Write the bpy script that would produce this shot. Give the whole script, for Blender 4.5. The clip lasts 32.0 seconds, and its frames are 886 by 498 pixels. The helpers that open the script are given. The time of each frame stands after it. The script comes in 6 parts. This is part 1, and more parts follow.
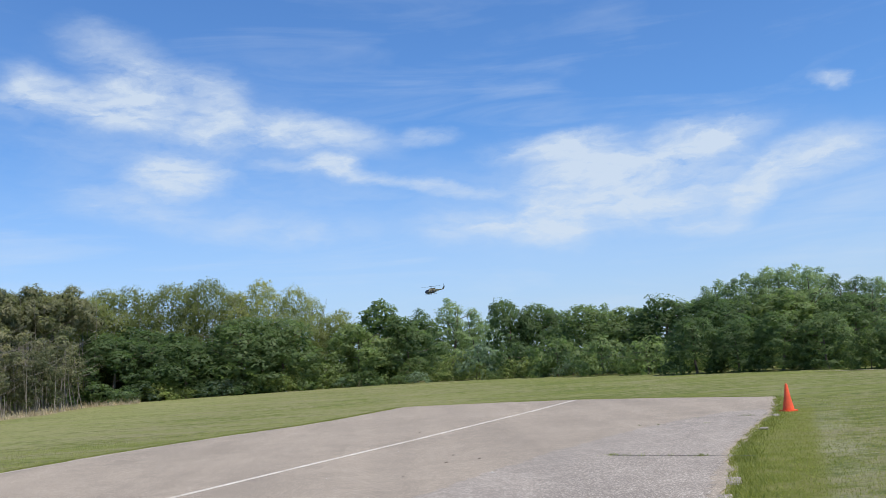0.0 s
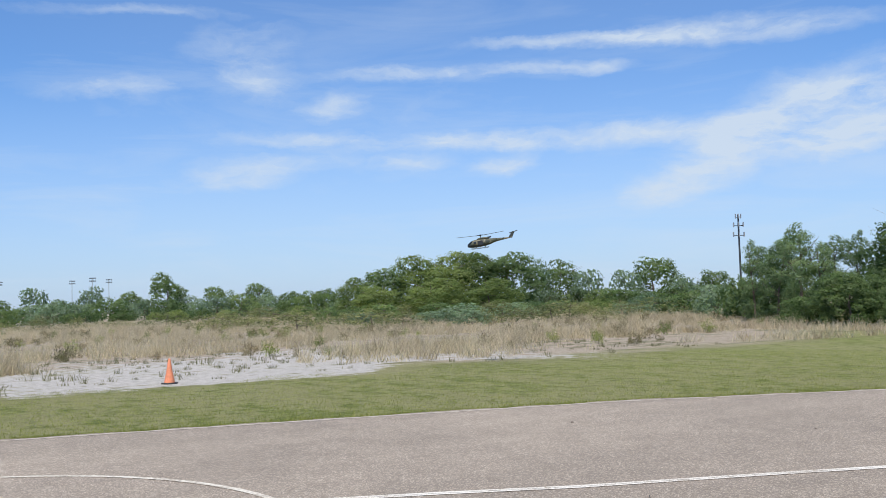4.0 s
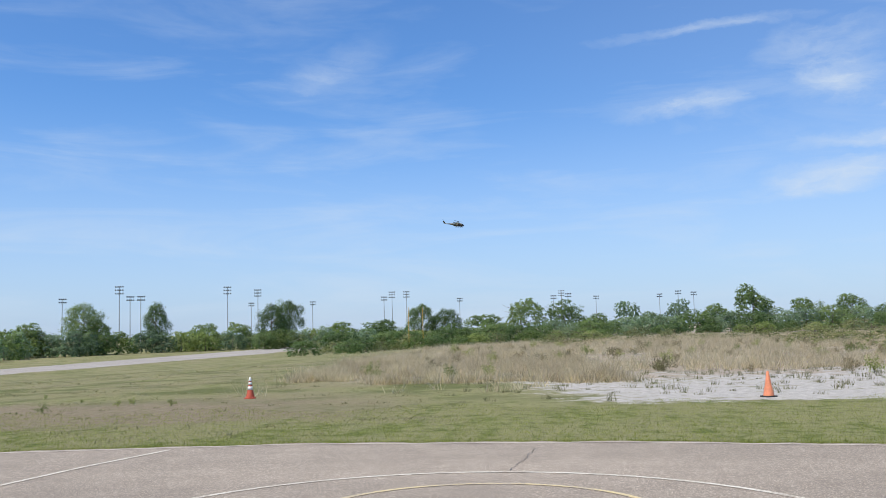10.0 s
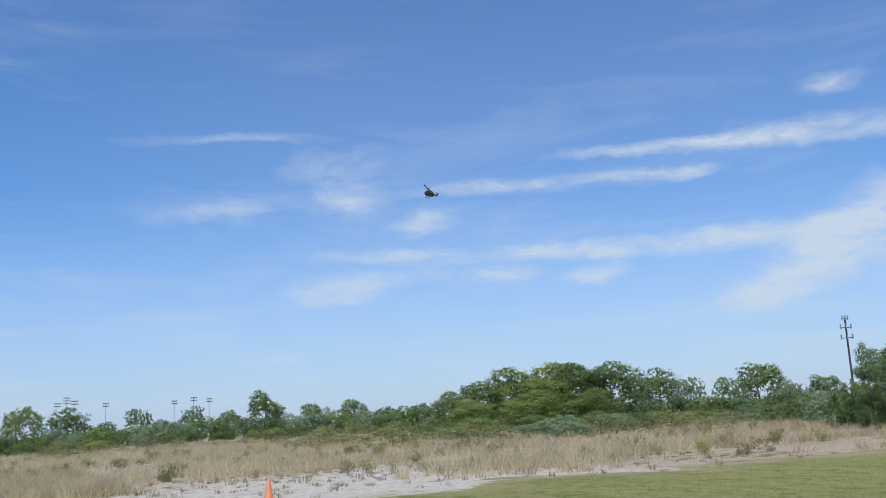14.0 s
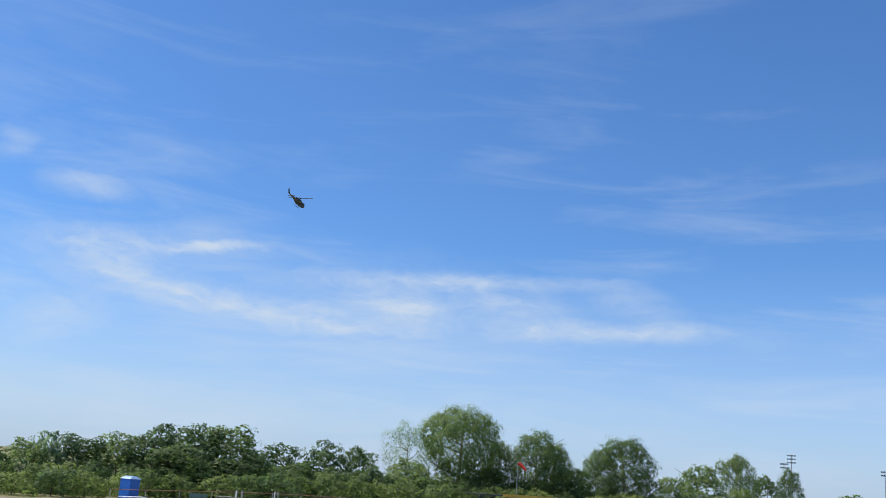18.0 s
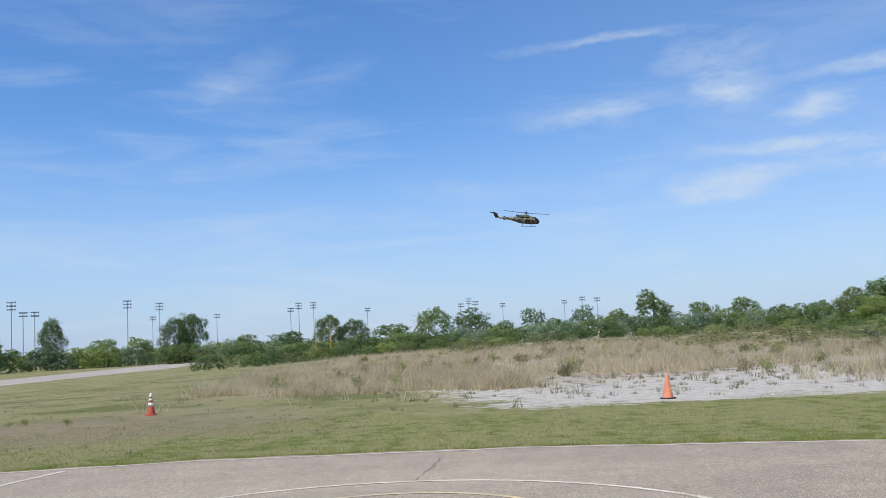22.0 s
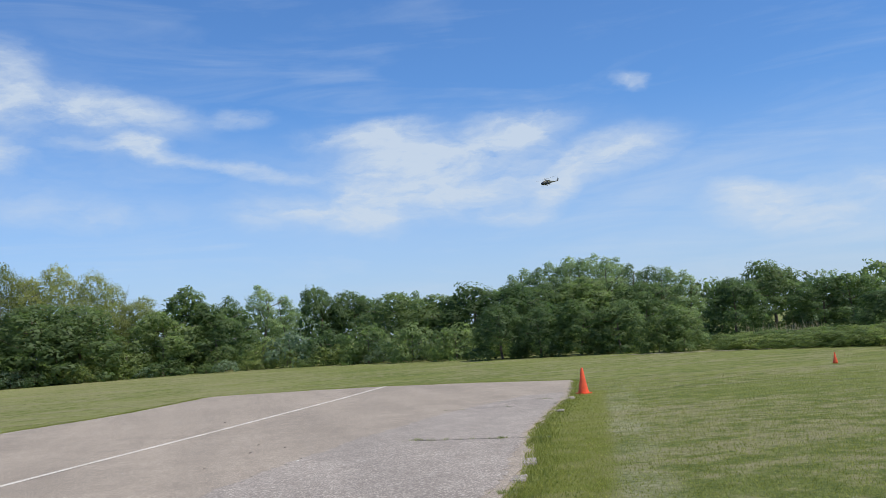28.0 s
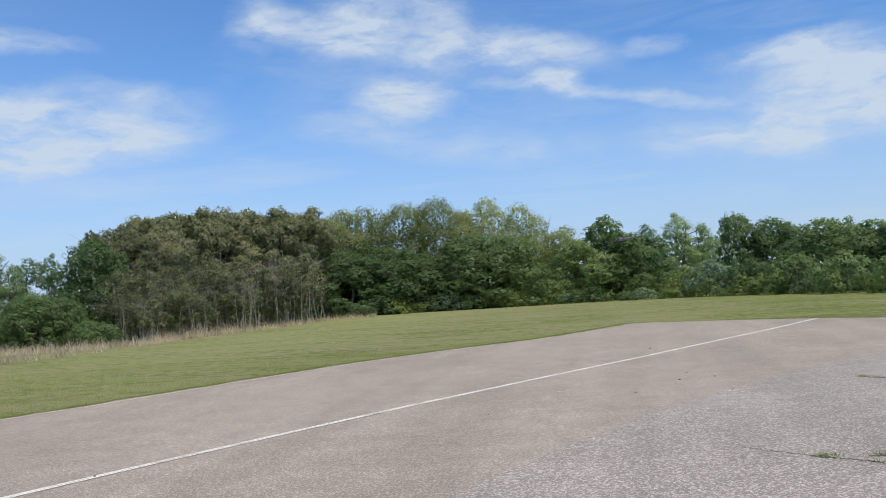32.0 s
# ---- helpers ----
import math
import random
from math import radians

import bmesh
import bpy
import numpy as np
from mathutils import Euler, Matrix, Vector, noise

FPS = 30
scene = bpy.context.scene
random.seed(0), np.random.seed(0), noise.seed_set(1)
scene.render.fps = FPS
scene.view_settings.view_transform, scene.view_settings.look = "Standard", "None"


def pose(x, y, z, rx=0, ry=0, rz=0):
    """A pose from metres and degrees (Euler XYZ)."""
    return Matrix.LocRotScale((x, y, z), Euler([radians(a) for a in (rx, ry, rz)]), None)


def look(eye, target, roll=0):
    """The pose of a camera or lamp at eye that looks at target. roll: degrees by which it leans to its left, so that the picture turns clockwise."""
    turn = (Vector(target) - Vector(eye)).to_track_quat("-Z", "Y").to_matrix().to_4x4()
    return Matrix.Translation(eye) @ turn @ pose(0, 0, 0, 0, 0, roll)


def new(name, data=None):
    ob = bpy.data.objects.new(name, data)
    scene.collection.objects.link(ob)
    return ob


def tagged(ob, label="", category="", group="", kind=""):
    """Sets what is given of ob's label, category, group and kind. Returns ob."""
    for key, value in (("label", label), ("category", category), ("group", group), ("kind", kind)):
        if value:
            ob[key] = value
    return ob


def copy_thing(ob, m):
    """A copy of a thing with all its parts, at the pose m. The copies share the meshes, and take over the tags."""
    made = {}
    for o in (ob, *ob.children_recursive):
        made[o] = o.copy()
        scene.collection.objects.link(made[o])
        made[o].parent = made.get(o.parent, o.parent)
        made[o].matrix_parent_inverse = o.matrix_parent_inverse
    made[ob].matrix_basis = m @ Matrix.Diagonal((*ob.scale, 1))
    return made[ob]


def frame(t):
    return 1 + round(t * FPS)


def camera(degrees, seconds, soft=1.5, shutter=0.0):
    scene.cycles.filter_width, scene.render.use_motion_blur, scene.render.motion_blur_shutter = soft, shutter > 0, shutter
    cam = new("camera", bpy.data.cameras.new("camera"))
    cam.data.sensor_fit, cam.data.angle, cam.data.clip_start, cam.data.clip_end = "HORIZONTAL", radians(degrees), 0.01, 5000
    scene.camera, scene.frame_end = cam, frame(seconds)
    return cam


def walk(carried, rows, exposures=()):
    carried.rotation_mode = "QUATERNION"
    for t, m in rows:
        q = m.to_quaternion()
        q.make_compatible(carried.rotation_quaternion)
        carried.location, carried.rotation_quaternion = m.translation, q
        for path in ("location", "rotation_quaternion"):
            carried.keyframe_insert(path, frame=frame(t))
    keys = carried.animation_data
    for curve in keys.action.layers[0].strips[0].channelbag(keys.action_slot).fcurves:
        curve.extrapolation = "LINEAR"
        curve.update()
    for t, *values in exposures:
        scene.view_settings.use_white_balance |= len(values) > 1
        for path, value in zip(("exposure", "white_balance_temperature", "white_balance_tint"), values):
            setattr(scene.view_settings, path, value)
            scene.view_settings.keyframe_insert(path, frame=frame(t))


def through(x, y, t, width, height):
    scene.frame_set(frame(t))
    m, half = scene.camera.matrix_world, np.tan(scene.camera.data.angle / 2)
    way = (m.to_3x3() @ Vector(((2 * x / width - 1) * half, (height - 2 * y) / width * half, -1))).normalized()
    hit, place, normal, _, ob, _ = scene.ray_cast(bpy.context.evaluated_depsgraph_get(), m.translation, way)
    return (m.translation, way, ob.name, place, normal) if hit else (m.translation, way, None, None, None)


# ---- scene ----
EYE, REACH = 1.65, 0.39          # the eye's height, and how far the camera is held out from the body's axis
cam = camera(51.48, 32.0, soft=0.9)
# seconds, yaw (to the left), pitch, roll
ROWS = [
    (0.0, -3.46, 6.82, -3.60),
    (0.5, 4.00, 5.85, -4.02),
    (1.0, 11.90, 5.01, -3.42),
    (1.5, 17.10, 3.85, -3.11),
    (2.0, 22.51, 3.16, -3.25),
    (2.5, 24.53, 2.72, -3.00),
    (3.0, 33.42, 2.76, -3.38),
    (3.5, 46.23, 3.07, -2.42),
    (4.0, 57.88, 3.27, -1.64),
    (4.5, 69.39, 3.30, -0.76),
    (6.5, 129.15, 7.54, 1.59),
    (7.0, 130.35, 9.84, 1.83),
    (7.5, 125.42, 9.50, 1.24),
    (8.0, 119.80, 8.57, 0.81),
    (8.5, 113.37, 7.23, -0.05),
    (9.0, 107.34, 5.92, -0.79),
    (9.5, 100.34, 5.16, -1.53),
    (10.0, 93.05, 4.99, -1.49),
    (10.5, 86.63, 5.14, -1.25),
    (11.0, 80.77, 5.47, -1.46),
    (11.5, 75.26, 5.31, -0.30),
    (12.0, 69.70, 4.86, -0.86),
    (12.5, 61.71, 5.16, -1.99),
    (13.0, 58.58, 5.96, -2.96),
    (13.5, 58.34, 7.84, -3.17),
    (15.5, 97.78, 15.65, 1.38),
    (16.0, 108.95, 15.18, 1.30),
    (16.5, 121.40, 14.44, 2.08),
    (17.0, 134.20, 14.02, 3.07),
    (17.5, 141.78, 13.33, 4.14),
    (18.0, 141.64, 14.08, 4.54),
    (18.5, 139.69, 16.05, 4.43),
    (19.0, 138.43, 16.10, 3.34),
    (19.5, 132.75, 14.90, 3.27),
    (20.0, 128.84, 12.76, 2.26),
    (20.5, 120.20, 10.70, 0.97),
    (21.0, 111.48, 8.19, -0.55),
    (21.5, 98.75, 6.51, -1.91),
    (22.0, 87.23, 5.36, -2.70),
    (22.5, 70.61, 5.43, -2.39),
    (23.0, 51.83, 3.62, -3.60),
    (23.5, 31.21, 2.26, -2.65),
    (24.0, 13.27, 1.41, -3.14),
    (24.5, 1.51, 1.02, -3.95),
    (25.0, -7.89, 1.02, -3.33),
    (25.5, -14.21, 1.87, -3.90),
    (27.5, -16.77, 3.88, -3.96),
    (28.0, -15.01, 5.27, -4.03),
    (28.5, -11.44, 6.07, -4.54),
    (29.0, -6.55, 6.20, -3.94),
    (29.5, -2.64, 5.41, -3.55),
    (30.0, -0.79, 3.87, -3.42),
    (30.5, 1.20, 2.93, -3.94),
    (31.0, 5.61, 2.85, -4.58),
    (31.5, 8.42, 2.75, -3.80),
    (32.0, 10.68, 2.49, -3.42),
]


def held(yaw, pitch, roll):
    a = radians(yaw)
    return pose(-math.sin(a) * REACH, math.cos(a) * REACH, EYE, 90 + pitch, 0, yaw) @ pose(0, 0, 0, 0, 0, roll)


EXPOSURES = [(0.0, 0.01), (4.0, -0.02), (7.0, 0.08), (9.0, 0.06), (11.0, -0.06), (13.0, -0.12), (16.0, -0.08), (20.0, -0.05), (22.0, -0.04), (23.0, -0.1), (24.0, -0.18), (25.0, -0.12), (28.0, -0.1), (32.0, -0.1)]
walk(cam, [(t, held(y, p, r)) for t, y, p, r in ROWS], EXPOSURES)

# ---- light ----
SUN_AZ, SUN_EL = 226.0, 60.0     # azimuths are counted to the left from +y
sun_dir = Vector((-math.sin(radians(SUN_AZ)) * math.cos(radians(SUN_EL)), math.cos(radians(SUN_AZ)) * math.cos(radians(SUN_EL)), math.sin(radians(SUN_EL))))
sun = new("sun", bpy.data.lights.new("sun", "SUN"))
sun.data.energy, sun.data.angle, sun.data.color = 5.0, radians(0.53), (1.0, 0.955, 0.88)
sun.matrix_world = look((0, 0, 60), Vector((0, 0, 60)) - sun_dir)
scene.view_settings.exposure = 0.0

world = bpy.data.worlds.new("sky")
scene.world = world
world.use_nodes = True
SKY_STRENGTH = 0.11
# clouds: azimuth, elevation, half length, half thickness, lean, density (degrees)
CLOUDS_EAST = [
    (20.9, 16.6, 0.99, 0.65, 0, 0.75), (16.4, 16.2, 1.81, 0.7, -5, 0.85), (15.2, 18.5, 2.34, 0.7, 25, 0.5), (10.3, 16.9, 1.15, 0.7, 13, 0.5), (11.6, 14.7, 3.14, 0.44, 11, 0.55), (5.1, 14.4, 3.04, 0.48, 10, 0.8),
    (3.2, 12.4, 0.88, 0.24, 6, 0.85), (12.8, 11.9, 1.47, 0.57, 2, 0.85), (15.4, 10.0, 2.13, 0.44, 9, 0.4), (6.6, 8.5, 3.3, 0.48, 5, 0.35), (-0.4, 11.2, 4.96, 0.15, 10, 0.5),
    (-2.8, 13.9, 1.01, 0.2, 2, 0.55)]
CLOUDS_FAR_EAST = [
    (-11.2, 12.6, 2.58, 0.31, -2, 0.7), (-12.5, 10.8, 2.0, 0.9, -9, 0.75), (-6.9, 8.0, 2.8, 0.39, 4, 0.7), (-10.5, 8.1, 1.04, 0.57, 31, 0.8), (-16.4, 9.2, 3.8, 0.95, -4, 0.7), (-19.7, 12.1, 2.02, 0.55, -7, 0.9),
    (-22.7, 8.8, 1.28, 0.48, -43, 0.7), (-26.4, 10.3, 2.16, 0.61, -6, 0.75), (-19.4, 7.0, 1.41, 0.22, 6, 0.4), (-27.4, 14.5, 0.41, 0.2, 13, 0.75), (-36.0, 5.7, 3.17, 0.7, 12, 0.8),
    (-34.0, 7.2, 1.39, 0.39, 16, 0.5), (-41.0, 6.7, 2.46, 0.48, 5, 0.6)]
CLOUDS_NORTH_EAST = [
    (44.4, 6.3, 1.59, 0.52, -11, 0.7), (40.0, 8.6, 2.2, 0.83, -13, 0.85), (35.0, 10.9, 2.18, 0.74, -2, 0.85), (34.4, 8.5, 1.59, 0.61, -2, 0.7), (45.0, 10.0, 3.35, 0.31, -2, 0.6), (38.6, 15.5, 3.99, 0.35, 2, 0.7),
    (50.3, 15.7, 3.7, 0.15, 2, 0.62), (30.0, 10.1, 3.0, 0.83, -3, 0.8), (29.4, 12.6, 2.43, 0.31, 6, 0.4), (39.2, 18.1, 1.08, 0.31, 1, 0.5), (44.8, 15.4, 1.91, 0.26, 0, 0.5)]
CLOUDS_NORTH = [
    (58.8, 14.1, 3.52, 0.17, -1, 0.58), (49.9, 14.1, 2.31, 0.2, 2, 0.62), (69.8, 15.8, 2.39, 0.83, -7, 0.3), (69.0, 13.6, 1.36, 0.61, 4, 0.38), (78.4, 13.0, 2.69, 0.22, -5, 0.3), (76.8, 13.2, 1.17, 0.44, 8, 0.3),
    (64.5, 12.1, 1.16, 0.33, -3, 0.45), (64.1, 10.1, 4.61, 0.22, 1, 0.4), (54.3, 9.9, 2.8, 0.26, 3, 0.65), (68.0, 8.7, 2.5, 0.26, -2, 0.45),
    (70.4, 7.7, 1.79, 0.31, -4, 0.5), (60.0, 8.7, 1.41, 0.22, -1, 0.5), (54.0, 8.3, 0.94, 0.26, -5, 0.7)]
CLOUDS_WEST = [
    (162.7, 12.2, 2.7, 0.35, -7, 0.45), (161.6, 10.9, 2.13, 0.7, 0, 0.5), (155.7, 12.7, 1.91, 0.15, -9, 0.6), (156.1, 9.5, 2.68, 0.39, 1, 0.6), (149.1, 8.8, 3.3, 0.44, 6, 0.45), (140.6, 12.1, 5.89, 0.2, -3, 0.4),
    (144.0, 10.2, 1.75, 0.7, 14, 0.5), (137.2, 10.9, 2.39, 0.7, 7, 0.35), (130.3, 9.5, 4.96, 0.28, -2, 0.55), (129.2, 11.3, 1.64, 0.52, 14, 0.3), (164.3, 7.6, 1.51, 0.7, -20, 0.4),
    (168.1, 17.0, 0.61, 0.48, -23, 0.35), (163.6, 15.2, 1.47, 0.35, -4, 0.4), (99.0, 16.6, 2.22, 0.44, -27, 0.14)]
CLOUDS_NORTH_WEST = [(80.2, 17.3, 2.15, 0.11, -4, 0.28), (74.3, 17.6, 2.47, 0.13, 0, 0.32), (99.7, 15.7, 1.93, 0.61, -8, 0.25)]

# thin milky sheets round the clouds
VEILS = [(-14.0, 9.8, 8.5, 1.9, -3, 0.26), (12.0, 13.5, 7.5, 2.6, 8, 0.24), (37.0, 9.5, 7.0, 2.2, -6, 0.2), (63.0, 11.0, 11.0, 2.8, 0, 0.2), (148.0, 10.0, 11.0, 1.9, 3, 0.22)]


class Tree:
    """A small wrapper that adds nodes and links them."""

    def __init__(self, tree):
        self.t, self.n, self.l = tree, tree.nodes, tree.links

    def add(self, kind, **inputs):
        node = self.n.new(kind)
        for key, value in inputs.items():
            key = key.replace("_", " ")
            self.put(node.inputs[key], value)
        return node

    def put(self, socket, value):
        if isinstance(value, bpy.types.NodeSocket):
            self.l.new(value, socket)
        else:
            socket.default_value = value

    def math(self, op, a, b=0.0, c=0.0, clamp=False):
        node = self.n.new("ShaderNodeMath")
        node.operation, node.use_clamp = op, clamp
        for i, v in enumerate((a, b, c)):
            self.put(node.inputs[i], v)
        return node.outputs[0]

    def noise(self, vector, scale, detail=4.0, rough=0.55, warp=0.0):
        node = self.add("ShaderNodeTexNoise", Vector=vector, Scale=scale, Detail=detail, Roughness=rough, Distortion=warp)
        return node.outputs["Fac"]

    def band(self, value, lo, hi, a=0.0, b=1.0):
        node = self.n.new("ShaderNodeMapRange")
        node.interpolation_type = "SMOOTHSTEP"
        for key, v in (("Value", value), ("From Min", lo), ("From Max", hi), ("To Min", a), ("To Max", b)):
            self.put(node.inputs[key], v)
        return node.outputs[0]

    def mix(self, fac, a, b, blend="MIX"):
        node = self.n.new("ShaderNodeMix")
        node.data_type, node.blend_type = "RGBA", blend
        self.put(node.inputs[0], fac)
        self.put(node.inputs[6], a)
        self.put(node.inputs[7], b)
        return node.outputs[2]

    def scaled(self, vector, x, y, z):
        node = self.n.new("ShaderNodeVectorMath")
        node.operation = "MULTIPLY"
        self.put(node.inputs[0], vector)
        node.inputs[1].default_value = (x, y, z)
        return node.outputs[0]


def build_sky():
    w = Tree(world.node_tree)
    w.n.clear()
    direction = w.n.new("ShaderNodeTexCoord").outputs["Generated"]
    sky = w.n.new("ShaderNodeTexSky")
    sky.sky_type, sky.sun_disc = "NISHITA", False
    sky.sun_elevation, sky.sun_rotation = radians(SUN_EL), radians(360 - SUN_AZ)
    sky.air_density, sky.dust_density, sky.ozone_density = 1.0, 0.6, 2.0
    xyz = w.add("ShaderNodeSeparateXYZ", Vector=direction)
    az = w.math("MULTIPLY", w.math("ARCTAN2", w.math("MULTIPLY", xyz.outputs[0], -1.0), xyz.outputs[1]), 180 / math.pi)
    el = w.math("MULTIPLY", w.math("ARCSINE", xyz.outputs[2]), 180 / math.pi)
    flat = w.add("ShaderNodeCombineXYZ", X=az, Y=el, Z=0.0).outputs[0]
    # the wind-drawn shapes are bent by two scales of noise
    bend = w.n.new("ShaderNodeTexNoise")
    w.put(bend.inputs["Vector"], w.scaled(flat, 0.22, 0.45, 1.0))
    bend.inputs["Scale"].default_value, bend.inputs["Detail"].default_value, bend.inputs["Roughness"].default_value = 1.0, 8.0, 0.66
    off = w.n.new("ShaderNodeVectorMath")
    off.operation = "MULTIPLY_ADD"
    w.put(off.inputs[0], bend.outputs["Color"])
    off.inputs[1].default_value, off.inputs[2].default_value = (3.0, 1.5, 0), (-1.5, -0.75, 0)
    place = w.n.new("ShaderNodeVectorMath")
    place.operation = "ADD"
    w.put(place.inputs[0], flat), w.put(place.inputs[1], off.outputs[0])
    total = None
    for a, e, half, thick, lean, dens in CLOUDS_EAST + CLOUDS_FAR_EAST + CLOUDS_NORTH_EAST + CLOUDS_NORTH + CLOUDS_NORTH_WEST + CLOUDS_WEST + VEILS:
        m = w.n.new("ShaderNodeMapping")
        m.vector_type = "TEXTURE"
        w.put(m.inputs[0], place.outputs[0])
        m.inputs[1].default_value, m.inputs[2].default_value, m.inputs[3].default_value = (a, e, 0), (0, 0, radians(lean)), (half * 1.2 + 0.35, thick * 1.5 + 0.11, 1)
        dist = w.n.new("ShaderNodeVectorMath")
        dist.operation = "LENGTH"
        w.put(dist.inputs[0], m.outputs[0])
        one = w.band(dist.outputs["Value"], 2.0, 0.0, 0.0, dens)
        total = one if total is None else w.math("ADD", total, one)
    wisps = w.noise(w.scaled(place.outputs[0], 0.20, 0.55, 1.0), 1.0, 8.0, 0.58, 0.6)
    fine = w.noise(w.scaled(place.outputs[0], 0.5, 1.7, 1.0), 1.0, 7.0, 0.6, 0.3)
    total = w.math("MINIMUM", total, 0.86)
    comb = w.math("MULTIPLY_ADD", wisps, 2.6, w.math("MULTIPLY_ADD", fine, 1.3, -0.95))
    shape = w.math("MULTIPLY", w.math("MULTIPLY", total, comb, clamp=True), 0.92)
    broad = w.noise(w.scaled(flat, 0.035, 0.10, 1.0), 1.0, 6.0, 0.58, 0.6)
    streaks = w.noise(w.scaled(flat, 0.06, 0.42, 1.0), 1.0, 8.0, 0.6, 0.8)
    milky = w.math("MULTIPLY", w.band(az, 15.0, 45.0), w.band(az, 98.0, 68.0))
    start = w.math("MULTIPLY_ADD", milky, -0.10, 0.44)
    veil = w.math("MULTIPLY", w.band(w.math("MULTIPLY_ADD", broad, 0.5, w.math("MULTIPLY", streaks, 0.5)), start, 0.72), w.band(el, 4.0, 30.0, 0.46, 0.13))
    haze = w.math("MULTIPLY", w.math("MULTIPLY_ADD", milky, 0.10, 0.02), w.band(el, 40.0, 12.0))
    cover = w.math("MAXIMUM", w.math("MAXIMUM", shape, veil), haze, clamp=True)
    low = w.band(el, 15.0, -1.0, 0.0, 0.62)
    behind = w.math("MINIMUM", cover, 0.88)
    cloud = w.add("ShaderNodeRGB")
    cloud.outputs[0].default_value = CLOUD_LIGHT
    tint = w.mix(1.0, sky.outputs[0], SKY_TINT, "MULTIPLY")
    colour = w.mix(behind, w.mix(low, tint, HORIZON_LIGHT), cloud.outputs[0])
    back = w.add("ShaderNodeBackground", Color=colour, Strength=SKY_STRENGTH)
    out = w.n.new("ShaderNodeOutputWorld")
    w.l.new(back.outputs[0], out.inputs[0])


CLOUD_LIGHT = (5.9, 6.8, 7.9, 1)
HORIZON_LIGHT = (5.3, 6.1, 8.1, 1)
SKY_TINT = (0.60, 1.0, 1.47, 1)
build_sky()

# ---- materials ----


def material(name):
    m = bpy.data.materials.new(name)
    m.use_nodes = True
    m.node_tree.nodes.clear()
    return m, Tree(m.node_tree)


def finish(t, shader, bump=None, height=0.01, strength=0.5):
    out = t.n.new("ShaderNodeOutputMaterial")
    if bump is not None:
        b = t.add("ShaderNodeBump", Height=bump, Distance=height, Strength=strength)
        t.l.new(b.outputs[0], shader.inputs["Normal"])
    t.l.new(shader.outputs[0], out.inputs[0])


def simple(name, colour, rough=0.6, metal=0.0, scale=30.0, vary=0.25, bump=0.002):
    """Paint, plastic, wood or metal with grime at two scales."""
    m, t = material(name)
    at = t.n.new("ShaderNodeTexCoord").outputs["Object"]
    big, small = t.noise(at, scale * 0.15, 3.0), t.noise(at, scale, 5.0)
    dark = tuple(c * (1 - vary) for c in colour)
    light = tuple(min(1, c * (1 + vary * 0.5)) for c in colour)
    col = t.mix(t.band(t.math("MULTIPLY_ADD", big, 0.6, t.math("MULTIPLY", small, 0.4)), 0.3, 0.7), (*dark, 1), (*light, 1))
    sh = t.add("ShaderNodeBsdfPrincipled", Base_Color=col, Roughness=rough, Metallic=metal)
    finish(t, sh, small, bump, 0.4)
    return m


def leaf_material(name, dark, light, spread=0.5, through=0.44, patch_scale=0.55):
    m, t = material(name)
    geo = t.n.new("ShaderNodeNewGeometry")
    info = t.n.new("ShaderNodeObjectInfo")
    tc = t.n.new("ShaderNodeTexCoord")
    patch = t.noise(tc.outputs["Object"], patch_scale, 3.0)
    sprig = t.noise(tc.outputs["Object"], 7.0, 2.0, 0.7)
    f = t.math("MULTIPLY_ADD", geo.outputs["Random Per Island"], spread * 0.6, t.math("MULTIPLY_ADD", sprig, spread * 0.4, t.math("MULTIPLY", patch, 1 - spread)))
    col = t.mix(t.band(f, 0.15, 0.75), (*dark, 1), (*light, 1))
    hue = t.add("ShaderNodeHueSaturation", Hue=t.math("MULTIPLY_ADD", info.outputs["Random"], -0.036, 0.516), Saturation=1.0, Value=t.math("MULTIPLY_ADD", info.outputs["Random"], 0.66, 0.70), Color=col)
    d = t.add("ShaderNodeBsdfPrincipled", Base_Color=hue.outputs[0], Roughness=0.55)
    d.inputs["Specular IOR Level"].default_value = 0.2
    bright = t.mix(1.0, hue.outputs[0], (1.9, 2.15, 1.55, 1), "MULTIPLY")
    tr = t.add("ShaderNodeBsdfTranslucent", Color=bright)
    mix = t.add("ShaderNodeMixShader", Fac=through)
    t.l.new(d.outputs[0], mix.inputs[1]), t.l.new(tr.outputs[0], mix.inputs[2])
    finish(t, mix)
    return m


